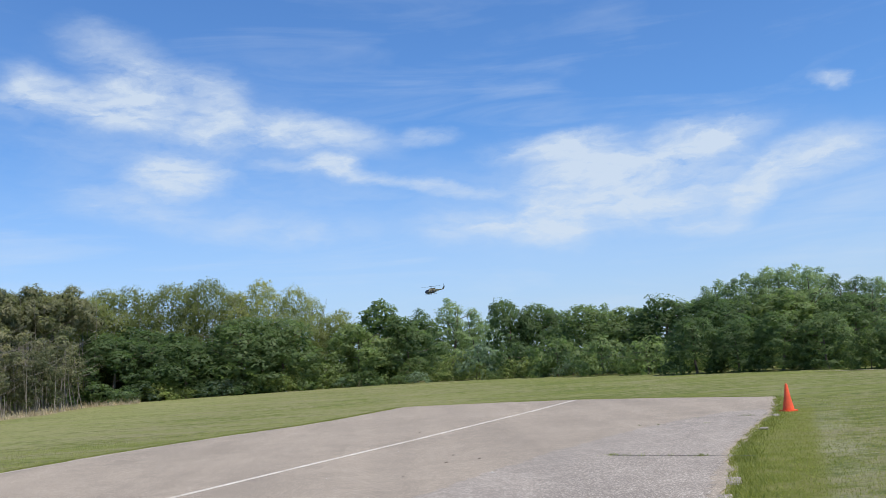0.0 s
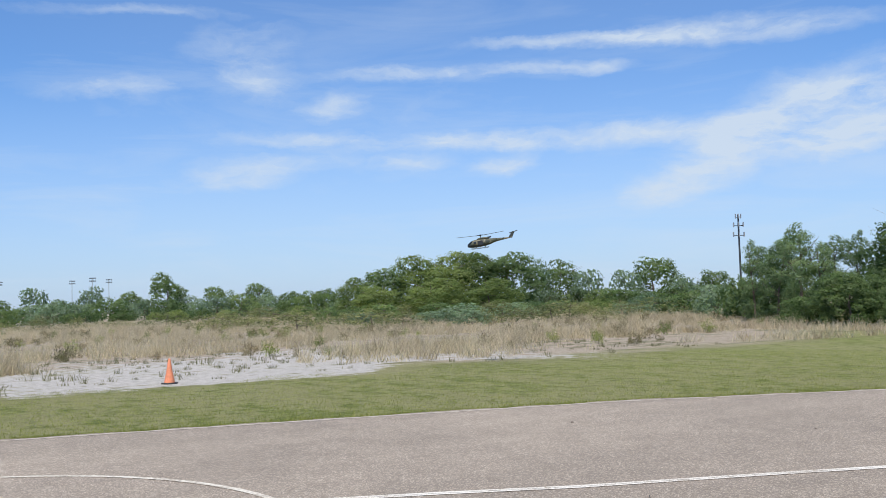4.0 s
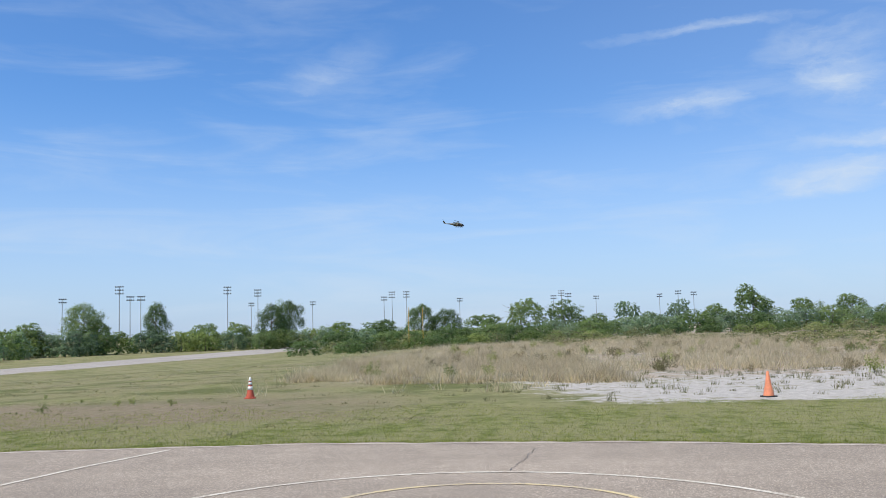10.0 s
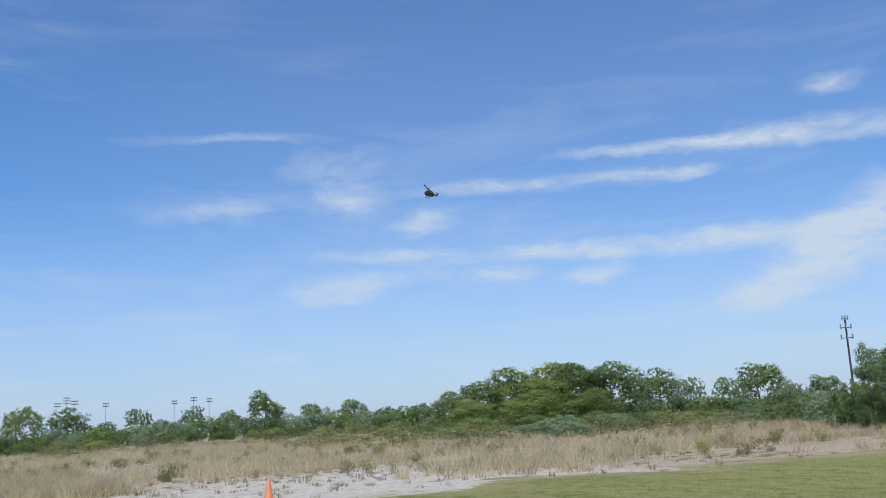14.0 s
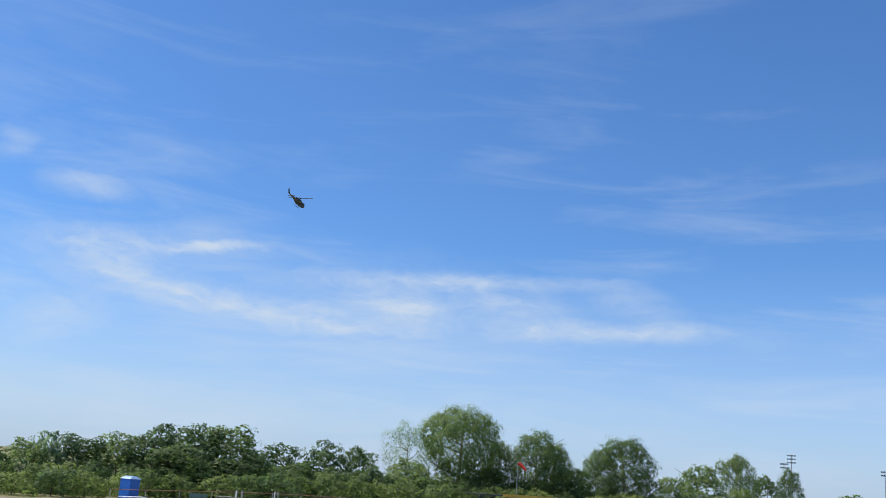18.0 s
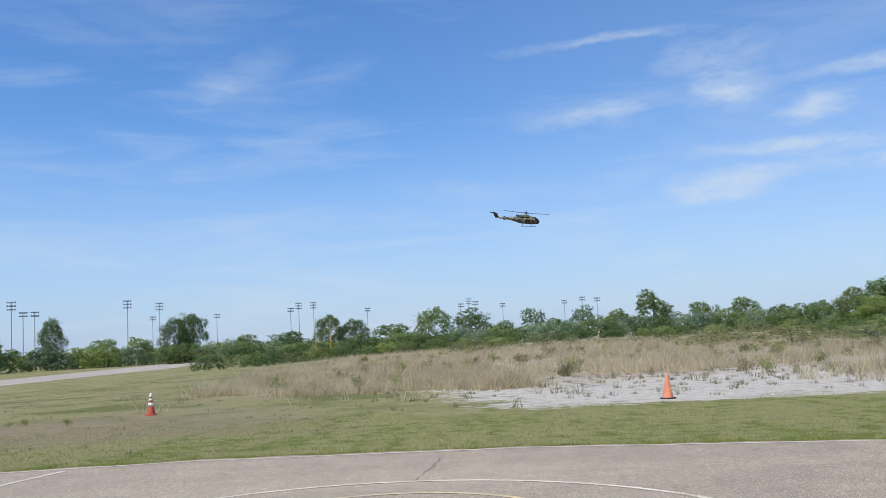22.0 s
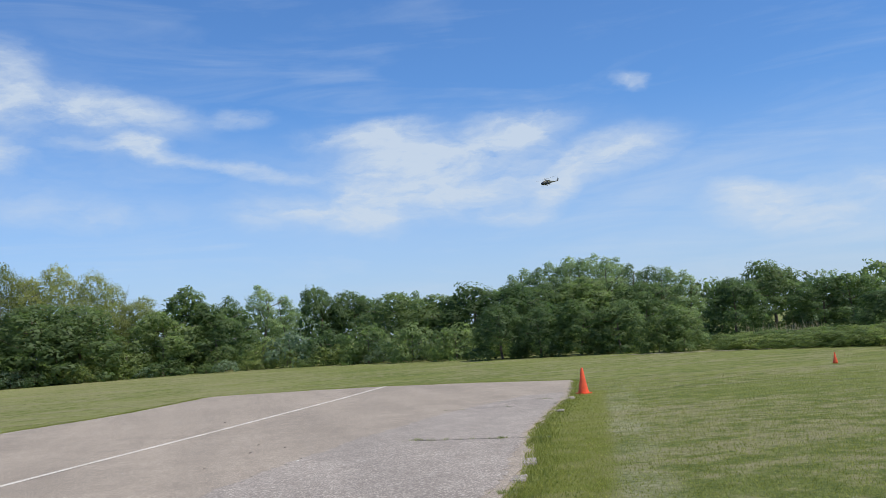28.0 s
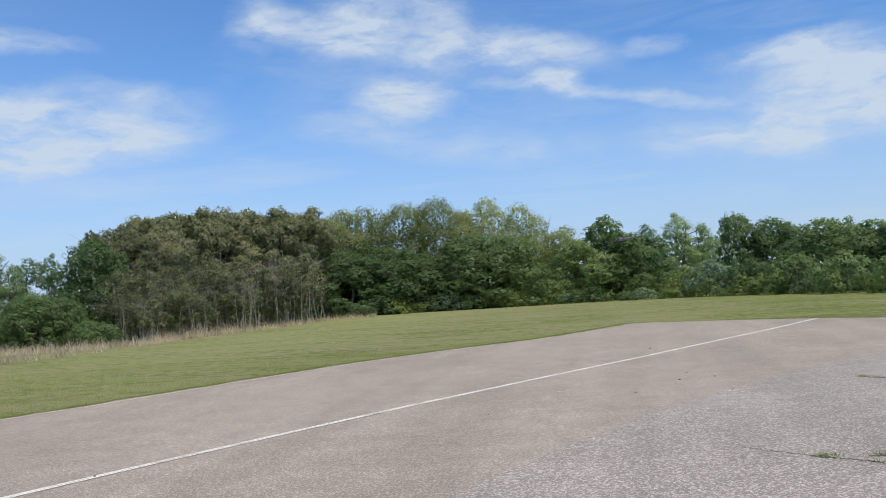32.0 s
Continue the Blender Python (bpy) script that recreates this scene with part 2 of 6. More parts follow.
def ground_material():
    m, t = material("ground_cover")
    at = t.n.new("ShaderNodeTexCoord").outputs["Object"]
    s = t.add("ShaderNodeSeparateXYZ", Vector=at)
    x, y = s.outputs[0], s.outputs[1]
    wide, mid, fine, grit = t.noise(at, 0.09, 4.0), t.noise(at, 0.55, 5.0), t.noise(at, 5.0, 5.0, 0.65), t.noise(at, 45.0, 4.0, 0.7)
    streak = t.noise(t.scaled(at, 1.3, 0.28, 1.0), 1.0, 5.0, 0.6, 0.3)
    # mown lawn with swaths across the field
    swath = t.noise(t.scaled(at, 0.3, 1.3, 1.0), 1.0, 5.0, 0.6, 0.8)
    mottle, worn_big = t.noise(at, 2.4, 8.0, 0.68), t.noise(at, 0.2, 6.0, 0.6, 0.4)
    tuft = t.noise(at, 11.0, 5.0, 0.7)
    speck = t.noise(at, 26.0, 4.0, 0.75)
    green = t.mix(t.band(t.math("MULTIPLY_ADD", mottle, 0.25, t.math("MULTIPLY_ADD", tuft, 0.35, t.math("MULTIPLY", speck, 0.4))), 0.38, 0.62), (0.060, 0.084, 0.016, 1), (0.184, 0.208, 0.052, 1))
    straw = t.mix(t.band(t.math("MULTIPLY_ADD", tuft, 0.5, t.math("MULTIPLY", grit, 0.5)), 0.34, 0.66), (0.170, 0.158, 0.076, 1), (0.330, 0.292, 0.160, 1))
    west = t.band(t.math("ADD", x, t.math("MULTIPLY", wide, 6.0)), -13.0, -24.0)
    dryness = t.math("MULTIPLY_ADD", mottle, 0.48, t.math("MULTIPLY_ADD", swath, t.math("MULTIPLY_ADD", west, -0.18, 0.34), t.math("MULTIPLY", worn_big, t.math("MULTIPLY_ADD", west, 0.22, 0.28))))
    lawn = t.mix(t.band(t.math("MULTIPLY_ADD", t.band(x, 1.0, 8.0), -0.035, t.math("MULTIPLY_ADD", west, 0.045, dryness)), 0.468, 0.590, 0.04, 0.88), green, straw)
    # mowing streaks round the northern lawn
    mown = t.band(t.noise(t.scaled(at, 0.16, 1.1, 1.0), 1.0, 3.0, 0.5, 0.6), 0.40, 0.60)
    lawn = t.mix(t.math("MULTIPLY", t.math("MULTIPLY", mown, t.band(y, 10.0, 20.0)), 0.5), lawn, (0.190, 0.212, 0.052, 1))
    brown = t.mix(t.band(t.math("MULTIPLY_ADD", speck, 0.5, t.math("MULTIPLY", fine, 0.5)), 0.32, 0.68), (0.185, 0.142, 0.092, 1), (0.31, 0.25, 0.17, 1))
    lawn = t.mix(t.math("MULTIPLY", t.math("MULTIPLY", t.band(t.math("MULTIPLY_ADD", worn_big, 0.6, t.math("MULTIPLY", mottle, 0.4)), 0.47, 0.56), west), 0.5), lawn, brown)
    pale = t.math("MULTIPLY", t.math("MULTIPLY", t.band(x, -7.0, -12.0), t.band(y, -5.0, 1.0, 0.45, 1.0)), t.band(t.math("MULTIPLY_ADD", mottle, 0.5, t.math("MULTIPLY", tuft, 0.5)), 0.40, 0.60, 0.08, 0.60))
    lawn = t.mix(pale, lawn, (0.275, 0.275, 0.110, 1))
    fresh = t.math("MULTIPLY", t.band(t.math("MULTIPLY_ADD", t.noise(t.scaled(at, 0.42, 0.30, 1.0), 1.0, 6.0, 0.65), 0.7, t.math("MULTIPLY", tuft, 0.3)), 0.49, 0.57), t.math("MULTIPLY", west, 0.8))
    lawn = t.mix(fresh, lawn, (0.112, 0.126, 0.042, 1))
    # a dry brown belt across the western lawn
    wob = t.math("MULTIPLY_ADD", t.math("SUBTRACT", mid, 0.5), 5.0, x)
    belt = t.math("MULTIPLY", t.math("MULTIPLY", t.band(wob, -16.6, -18.4), t.band(wob, -25.0, -22.0)), t.band(t.math("MULTIPLY_ADD", mid, 4.0, y), 1.5, -4.0))
    lawn = t.mix(t.math("MULTIPLY", belt, t.band(t.math("MULTIPLY_ADD", mottle, 0.5, t.math("MULTIPLY", speck, 0.5)), 0.34, 0.54, 0.15, 0.95)), lawn, brown)
    # two mower tracks beside the court, one lush and one worn pale
    off = t.math("MULTIPLY_ADD", x, 0.913, t.math("MULTIPLY", y, -0.407))
    east = t.math("MULTIPLY", t.band(y, 4.0, 7.0), t.band(y, 24.0, 20.0))
    lush = t.math("MULTIPLY", t.band(t.math("ABSOLUTE", t.math("ADD", off, 0.47)), 0.64, 0.44), east)
    lawn = t.mix(t.math("MULTIPLY", lush, t.band(tuft, 0.3, 0.7, 0.35, 0.8)), lawn, (0.146, 0.158, 0.018, 1))
    worn = t.math("MULTIPLY", t.math("MULTIPLY", t.band(t.math("ABSOLUTE", t.math("SUBTRACT", off, 0.33)), 0.45, 0.15), east), t.band(mid, 0.4, 0.62))
    lawn = t.mix(t.math("MULTIPLY", worn, t.band(tuft, 0.35, 0.65, 0.15, 0.65)), lawn, (0.33, 0.31, 0.20, 1))
    # tall dry meadow north-west
    rim = t.math("ADD", t.band(y, 8.0, 15.0, -27.5, -20.4), t.math("ADD", t.band(y, 27.0, 34.0, 0.0, -5.0), t.band(y, -4.0, -14.0, 0.0, -10.0)))
    edge = t.math("SUBTRACT", t.math("MULTIPLY_ADD", t.math("SUBTRACT", mid, 0.5), 6.0, x), rim)
    meadow = t.math("MULTIPLY", t.band(t.math("ADD", edge, t.band(y, 2.0, -2.0, 0.0, 2.5)), 1.5, -2.5), t.band(t.math("MULTIPLY_ADD", mid, 4.0, y), -5.5, -2.5))
    tan = t.mix(t.band(fine, 0.3, 0.7), (0.27, 0.215, 0.155, 1), (0.46, 0.385, 0.29, 1))
    tan = t.mix(t.band(streak, 0.50, 0.66, 0.0, 0.75), tan, (0.135, 0.140, 0.06, 1))
    col = t.mix(meadow, lawn, tan)
    # bare sand in ragged streaks
    sx = t.math("ADD", t.math("MULTIPLY_ADD", t.math("SUBTRACT", streak, 0.5), 6.0, x), t.math("ADD", t.band(y, 10.0, 12.5, 0.0, 2.2), t.band(y, 14.0, 17.5, 0.0, -3.0)))
    bed = t.math("MULTIPLY", t.band(sx, -18.9, -20.6), t.band(sx, -40.0, -24.5))
    bed = t.math("MULTIPLY", bed, t.math("MULTIPLY", t.band(t.math("MULTIPLY_ADD", x, -0.18, y), 2.6, 8.0), t.band(y, 23.0, 12.0, 0.2, 1.1)))
    bare = t.band(t.math("MULTIPLY_ADD", bed, 0.5, t.math("MULTIPLY_ADD", mottle, 1.0, t.math("MULTIPLY", streak, 0.6))), 1.08, 1.31)
    sand = t.mix(t.band(t.math("MULTIPLY_ADD", grit, 0.5, t.math("MULTIPLY", fine, 0.5)), 0.3, 0.7), (0.31, 0.275, 0.23, 1), (0.62, 0.58, 0.52, 1))
    col = t.mix(bare, col, sand)
    sh = t.add("ShaderNodeBsdfPrincipled", Base_Color=col, Roughness=0.95)
    sh.inputs["Specular IOR Level"].default_value = 0.1
    finish(t, sh, t.math("MULTIPLY_ADD", fine, 0.6, grit), 0.06, 0.7)
    return m


def asphalt_material(name, base, stone, grain=70.0, clump=0.3):
    m, t = material(name)
    at = t.n.new("ShaderNodeTexCoord").outputs["Object"]
    vor = t.add("ShaderNodeTexVoronoi", Vector=at, Scale=grain)
    wide, mid, grit = t.noise(at, 0.22, 4.0), t.noise(at, 1.6, 5.0, 0.6), t.noise(at, 45.0, 5.0, 0.7)
    chips = t.band(t.add("ShaderNodeSeparateColor", Color=vor.outputs["Color"]).outputs[0], 0.45, 1.0)
    col = t.mix(t.math("MULTIPLY", chips, t.band(grit, 0.3, 0.7, clump, 1.0)), (*base, 1), (*stone, 1))
    turned = t.n.new("ShaderNodeMapping")
    t.put(turned.inputs[0], at)
    turned.inputs[2].default_value, turned.inputs[3].default_value = (0, 0, radians(27)), (0.75, 0.05, 1.0)
    lanes = t.noise(turned.outputs[0], 1.0, 5.0, 0.6, 0.2)
    stain = t.band(t.math("MULTIPLY_ADD", wide, 0.3, t.math("MULTIPLY_ADD", lanes, 0.4, t.math("MULTIPLY", mid, 0.3))), 0.34, 0.66, 0.78, 1.14)
    col = t.mix(1.0, col, t.add("ShaderNodeCombineColor", Red=stain, Green=stain, Blue=stain).outputs[0], "MULTIPLY")
    sh = t.add("ShaderNodeBsdfPrincipled", Base_Color=col, Roughness=0.85)
    finish(t, sh, t.math("MULTIPLY_ADD", vor.outputs["Distance"], -1.0, grit), 0.006, 0.5)
    return m


def paint_material(name, colour, wear=0.5):
    """Road paint, worn down to the stones in places."""
    m, t = material(name)
    at = t.n.new("ShaderNodeTexCoord").outputs["Object"]
    grit, mid = t.noise(at, 38.0, 4.0, 0.7), t.noise(at, 2.2, 4.0)
    gone = t.band(t.math("MULTIPLY_ADD", grit, 0.65, t.math("MULTIPLY", mid, 0.35)), wear - 0.05, wear + 0.09)
    col = t.mix(gone, (*colour, 1), (0.385, 0.318, 0.236, 1))
    sh = t.add("ShaderNodeBsdfPrincipled", Base_Color=col, Roughness=0.8)
    finish(t, sh, grit, 0.002, 0.4)
    return m


M_GROUND = ground_material()
M_ASPHALT = asphalt_material("old_asphalt", (0.240, 0.192, 0.141), (0.590, 0.490, 0.372), 84.0)
M_COARSE = asphalt_material("coarse_asphalt", (0.215, 0.178, 0.142), (0.585, 0.505, 0.415), 64.0, 0.5)
M_ROAD = asphalt_material("road_surface", (0.31, 0.27, 0.225), (0.46, 0.41, 0.345), 50.0)
M_WHITE = paint_material("white_line", (0.70, 0.64, 0.54), 0.525)
M_EDGE = paint_material("pale_edge", (0.54, 0.47, 0.38), 0.468)
M_FAINT = paint_material("faint_line", (0.66, 0.60, 0.49), 0.49)
M_YELLOW_LINE = paint_material("yellow_line", (0.64, 0.50, 0.24), 0.485)
M_EARTH = simple("dry_earth", (0.34, 0.285, 0.20), 0.95, 0, 14.0, 0.4, 0.01)
M_CRACK = simple("crack_fill", (0.085, 0.076, 0.064), 0.95)
M_BARK = simple("bark", (0.16, 0.125, 0.095), 0.95, 0, 12.0, 0.4, 0.02)
M_PALE_BARK = simple("pale_bark", (0.27, 0.235, 0.19), 0.95, 0, 12.0, 0.35, 0.01)
LEAF = {
    "dark": leaf_material("leaves_dark", (0.047, 0.077, 0.031), (0.128, 0.174, 0.068)),
    "mid": leaf_material("leaves_mid", (0.055, 0.089, 0.034), (0.146, 0.194, 0.076)),
    "bright": leaf_material("leaves_bright", (0.080, 0.112, 0.036), (0.182, 0.222, 0.076)),
    "poplar": leaf_material("leaves_poplar", (0.078, 0.116, 0.056), (0.198, 0.256, 0.124)),
    "spring": leaf_material("leaves_spring", (0.122, 0.138, 0.044), (0.255, 0.268, 0.100)),
    "sumac": leaf_material("leaves_sumac", (0.054, 0.063, 0.031), (0.196, 0.194, 0.104), 0.6),
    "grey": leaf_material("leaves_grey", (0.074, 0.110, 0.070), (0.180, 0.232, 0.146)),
    "olive": leaf_material("leaves_olive", (0.085, 0.092, 0.040), (0.215, 0.215, 0.100)),
    "tan": leaf_material("dry_grass", (0.180, 0.128, 0.085), (0.585, 0.475, 0.350), 0.36, 0.4, 0.7),
    "lawn": leaf_material("lawn_blades", (0.090, 0.106, 0.020), (0.230, 0.236, 0.062), 0.4, 0.4, 2.2),
    "dead": leaf_material("dead_weed", (0.110, 0.088, 0.050), (0.25, 0.205, 0.125), 0.6, 0.45),
    "tuft": leaf_material("sand_tuft", (0.105, 0.098, 0.055), (0.260, 0.225, 0.135), 0.6, 0.4),
}
M_CONE = simple("orange_plastic", (0.83, 0.10, 0.025), 0.55)
M_CONE_FADED = simple("faded_orange_plastic", (0.80, 0.27, 0.13), 0.6)
M_CONE_RED = simple("dull_red_plastic", (0.52, 0.10, 0.05), 0.6)
M_SLEEVE = simple("white_sleeve", (0.74, 0.72, 0.66), 0.5)
M_RUBBER = simple("black_rubber", (0.05, 0.045, 0.042), 0.8)
M_GALV = simple("galvanised_steel", (0.42, 0.43, 0.44), 0.45, 0.7)
M_DARK_STEEL = simple("dark_steel", (0.055, 0.06, 0.065), 0.5, 0.3)
M_YELLOW = simple("yellow_paint", (0.70, 0.42, 0.05), 0.5)
M_WOOD = simple("weathered_wood", (0.40, 0.37, 0.33), 0.9, 0, 20.0, 0.4)
M_BROWN_WOOD = simple("brown_stained_wood", (0.09, 0.065, 0.055), 0.85, 0, 20.0, 0.4)
M_GREEN_PAINT = simple("grey_green_paint", (0.17, 0.24, 0.21), 0.7)
M_WHITE_PLASTIC = simple("white_plastic", (0.78, 0.78, 0.76), 0.4)
M_BLUE_PLASTIC = simple("blue_plastic", (0.02, 0.14, 0.52), 0.4)
M_PALE_BLUE = simple("pale_blue_plastic", (0.35, 0.50, 0.68), 0.45)
M_BIN = simple("navy_bin", (0.035, 0.045, 0.075), 0.6)
M_SOCK = simple("red_fabric", (0.75, 0.05, 0.03), 0.8)

# ---- mesh helpers ----


def part(name, bm, mat, parent=None, label=""):
    """Links a bmesh as one mesh object under a thing or part."""
    me = bpy.data.meshes.new(name)
    bm.to_mesh(me)
    bm.free()
    for mm in (mat if isinstance(mat, (list, tuple)) else [mat]):
        me.materials.append(mm)
    ob = new(name, me)
    ob.parent = parent
    return tagged(ob, label)


def box(bm, x, y, z, sx, sy, sz, turn=0.0, lean=0.0):
    """A box with its centre at x, y, z."""
    m = pose(x, y, z, lean, 0, turn) @ Matrix.Diagonal((sx, sy, sz, 1))
    return bmesh.ops.create_cube(bm, size=1.0, matrix=m)["verts"]


def bar(bm, a, b, r0, r1=None, sides=6):
    a, b = Vector(a), Vector(b)
    way = b - a
    m = Matrix.Translation((a + b) / 2) @ way.to_track_quat("Z", "Y").to_matrix().to_4x4()
    return bmesh.ops.create_cone(bm, cap_ends=True, segments=sides, radius1=r0, radius2=r0 if r1 is None else r1, depth=way.length, matrix=m)["verts"]


def loft(bm, rings, close=True):
    """Skin over rings of points of equal count."""
    rows = [[bm.verts.new(p) for p in ring] for ring in rings]
    n = len(rows[0])
    for a, b in zip(rows, rows[1:]):
        for i in range(n):
            bm.faces.new((a[i], a[(i + 1) % n], b[(i + 1) % n], b[i]))
    if close:
        bm.faces.new(rows[0][::-1])
        bm.faces.new(rows[-1])
    bm.normal_update()
    return rows


def at_az(az, dist):
    a = radians(az)
    return -math.sin(a) * dist, math.cos(a) * dist


# ---- ground ----


def gz(x, y):
    """The ground falls gently towards the picnic field."""
    q = -0.342 * x - 0.94 * y
    u = max(0.0, min(q, 72.0) - 20.0)
    f, g = max(0.0, min(1.0, (x + 50.0) / 24.0)), max(0.0, min(1.0, (-y - 48.0) / 26.0))
    dip = 0.6 * f * f * (3 - 2 * f) * g * g * (3 - 2 * g)
    return -dip - min(3.6, 0.036 * u * u / (u + 4.0) + 0.012 * max(0.0, min(q, 104.0) - 72.0))


def ground():
    bm = bmesh.new()
    n = 180
    rings = [0.0, 4, 8, 13, 18, 24, 30, 37, 45, 55, 66, 80, 95, 115, 128, 140, 152, 165, 180, 200, 225, 250, 290, 340, 400, 700, 1200, 2400, 4800]
    rows = []
    for r in rings:
        pts = [(r * math.cos(k * math.tau / n), r * math.sin(k * math.tau / n)) for k in range(n if r else 1)]
        rows.append([bm.verts.new((px, py, gz(px, py))) for px, py in pts])
    for k in range(n):
        bm.faces.new((rows[0][0], rows[1][k], rows[1][(k + 1) % n]))
    for a, b in zip(rows[1:], rows[2:]):
        for k in range(n):
            bm.faces.new((a[k], b[k], b[(k + 1) % n], a[(k + 1) % n]))
    for f in bm.faces:
        f.smooth = True
    ob = part("ground", bm, M_GROUND)
    return tagged(ob, "mown green lawn running into dry tan meadow and bare pale sand", "ground", kind="structure")


def track(name, near, far, mat, label, category):
    """A paved track between two edges, following the ground."""
    bm = bmesh.new()
    rows = []
    for (x0, y0), (x1, y1) in zip(near, far):
        rows.append([bm.verts.new((x0, y0, gz(x0, y0) - 0.1)), bm.verts.new((x0, y0, gz(x0, y0) + 0.012)), bm.verts.new(((x0 + x1) / 2, (y0 + y1) / 2, gz((x0 + x1) / 2, (y0 + y1) / 2) + 0.07)),
                     bm.verts.new((x1, y1, gz(x1, y1) + 0.012)), bm.verts.new((x1, y1, gz(x1, y1) - 0.1))])
    for a, b in zip(rows, rows[1:]):
        for k in range(4):
            bm.faces.new((a[k], a[k + 1], b[k + 1], b[k]))
    bmesh.ops.recalc_face_normals(bm, faces=bm.faces)
    return tagged(part(name, bm, mat), label, category, kind="structure")


def slab(name, outline, z, depth, mat, label, category, ragged=0.08):
    """A flat slab with a slightly ragged rim."""
    rnd = random.Random(len(outline))
    pts = []
    for (x0, y0), (x1, y1) in zip(outline, outline[1:] + outline[:1]):
        n = max(1, int(math.hypot(x1 - x0, y1 - y0) / (0.35 if ragged == 0.08 else 0.10)))
        for k in range(n):
            f = k / n
            j = 0.0 if n == 1 else ragged
            pts.append((x0 + (x1 - x0) * f + rnd.uniform(-j, j), y0 + (y1 - y0) * f + rnd.uniform(-j, j)))
    bm = bmesh.new()
    top = [bm.verts.new((x, y, z + gz(x, y))) for x, y in pts]
    low = [bm.verts.new((x, y, z + gz(x, y) - depth)) for x, y in pts]
    bm.faces.new(top)
    for k in range(len(pts)):
        j = (k + 1) % len(pts)
        bm.faces.new((top[k], low[k], low[j], top[j]))
    bmesh.ops.recalc_face_normals(bm, faces=bm.faces)
    bmesh.ops.triangulate(bm, faces=[f for f in bm.faces if len(f.verts) > 4])
    ob = part(name, bm, mat)
    return tagged(ob, label, category, kind="structure")


def strip(name, path, width, z, mat, label, category="line"):
    """A painted strip along a path."""
    bm = bmesh.new()
    rows = []
    for k, p in enumerate(path):
        a, b = Vector(path[max(0, k - 1)]), Vector(path[min(len(path) - 1, k + 1)])
        d = (b - a).normalized()
        n = Vector((-d.y, d.x)) * width / 2
        p = Vector(p)
        rows.append((bm.verts.new((p.x + n.x, p.y + n.y, z)), bm.verts.new((p.x - n.x, p.y - n.y, z))))
    for a, b in zip(rows, rows[1:]):
        bm.faces.new((a[0], a[1], b[1], b[0]))
    bmesh.ops.recalc_face_normals(bm, faces=bm.faces)
    if sum(f.normal.z for f in bm.faces) < 0:
        bmesh.ops.reverse_faces(bm, faces=bm.faces)
    ob = part(name, bm, mat)
    return tagged(ob, label, category, kind="structure")


def circle(cx, cy, r, a0=0, a1=360, n=72):
    return [(cx + r * math.cos(radians(a0 + (a1 - a0) * k / n)), cy + r * math.sin(radians(a0 + (a1 - a0) * k / n))) for k in range(n + 1)]


EDGE = [(-11.6, -25.0), (-12.9, -14.5), (-13.6, -8.0), (-14.0, -3.0), (-13.55, 1.75), (-12.45, 5.85), (-11.15, 10.2), (-9.0, 14.9), (-7.5, 18.8),
        (-6.0, 22.2), (-4.0, 25.4), (-2.6, 27.2), (-1.2, 30.2), (0.3, 34.0), (4.0, 32.4), (6.0, 31.2), (8.6, 28.6), (10.6, 26.0),
        (8.2, 20.4), (6.5, 17.2), (5.0, 14.2), (4.35, 12.5), (3.4, 10.1), (2.78, 8.9), (1.93, 6.9), (0.95, 4.4), (-0.6, 0.0), (-2.4, -6.0), (-5.0, -25.0)]
TOP = 0.03


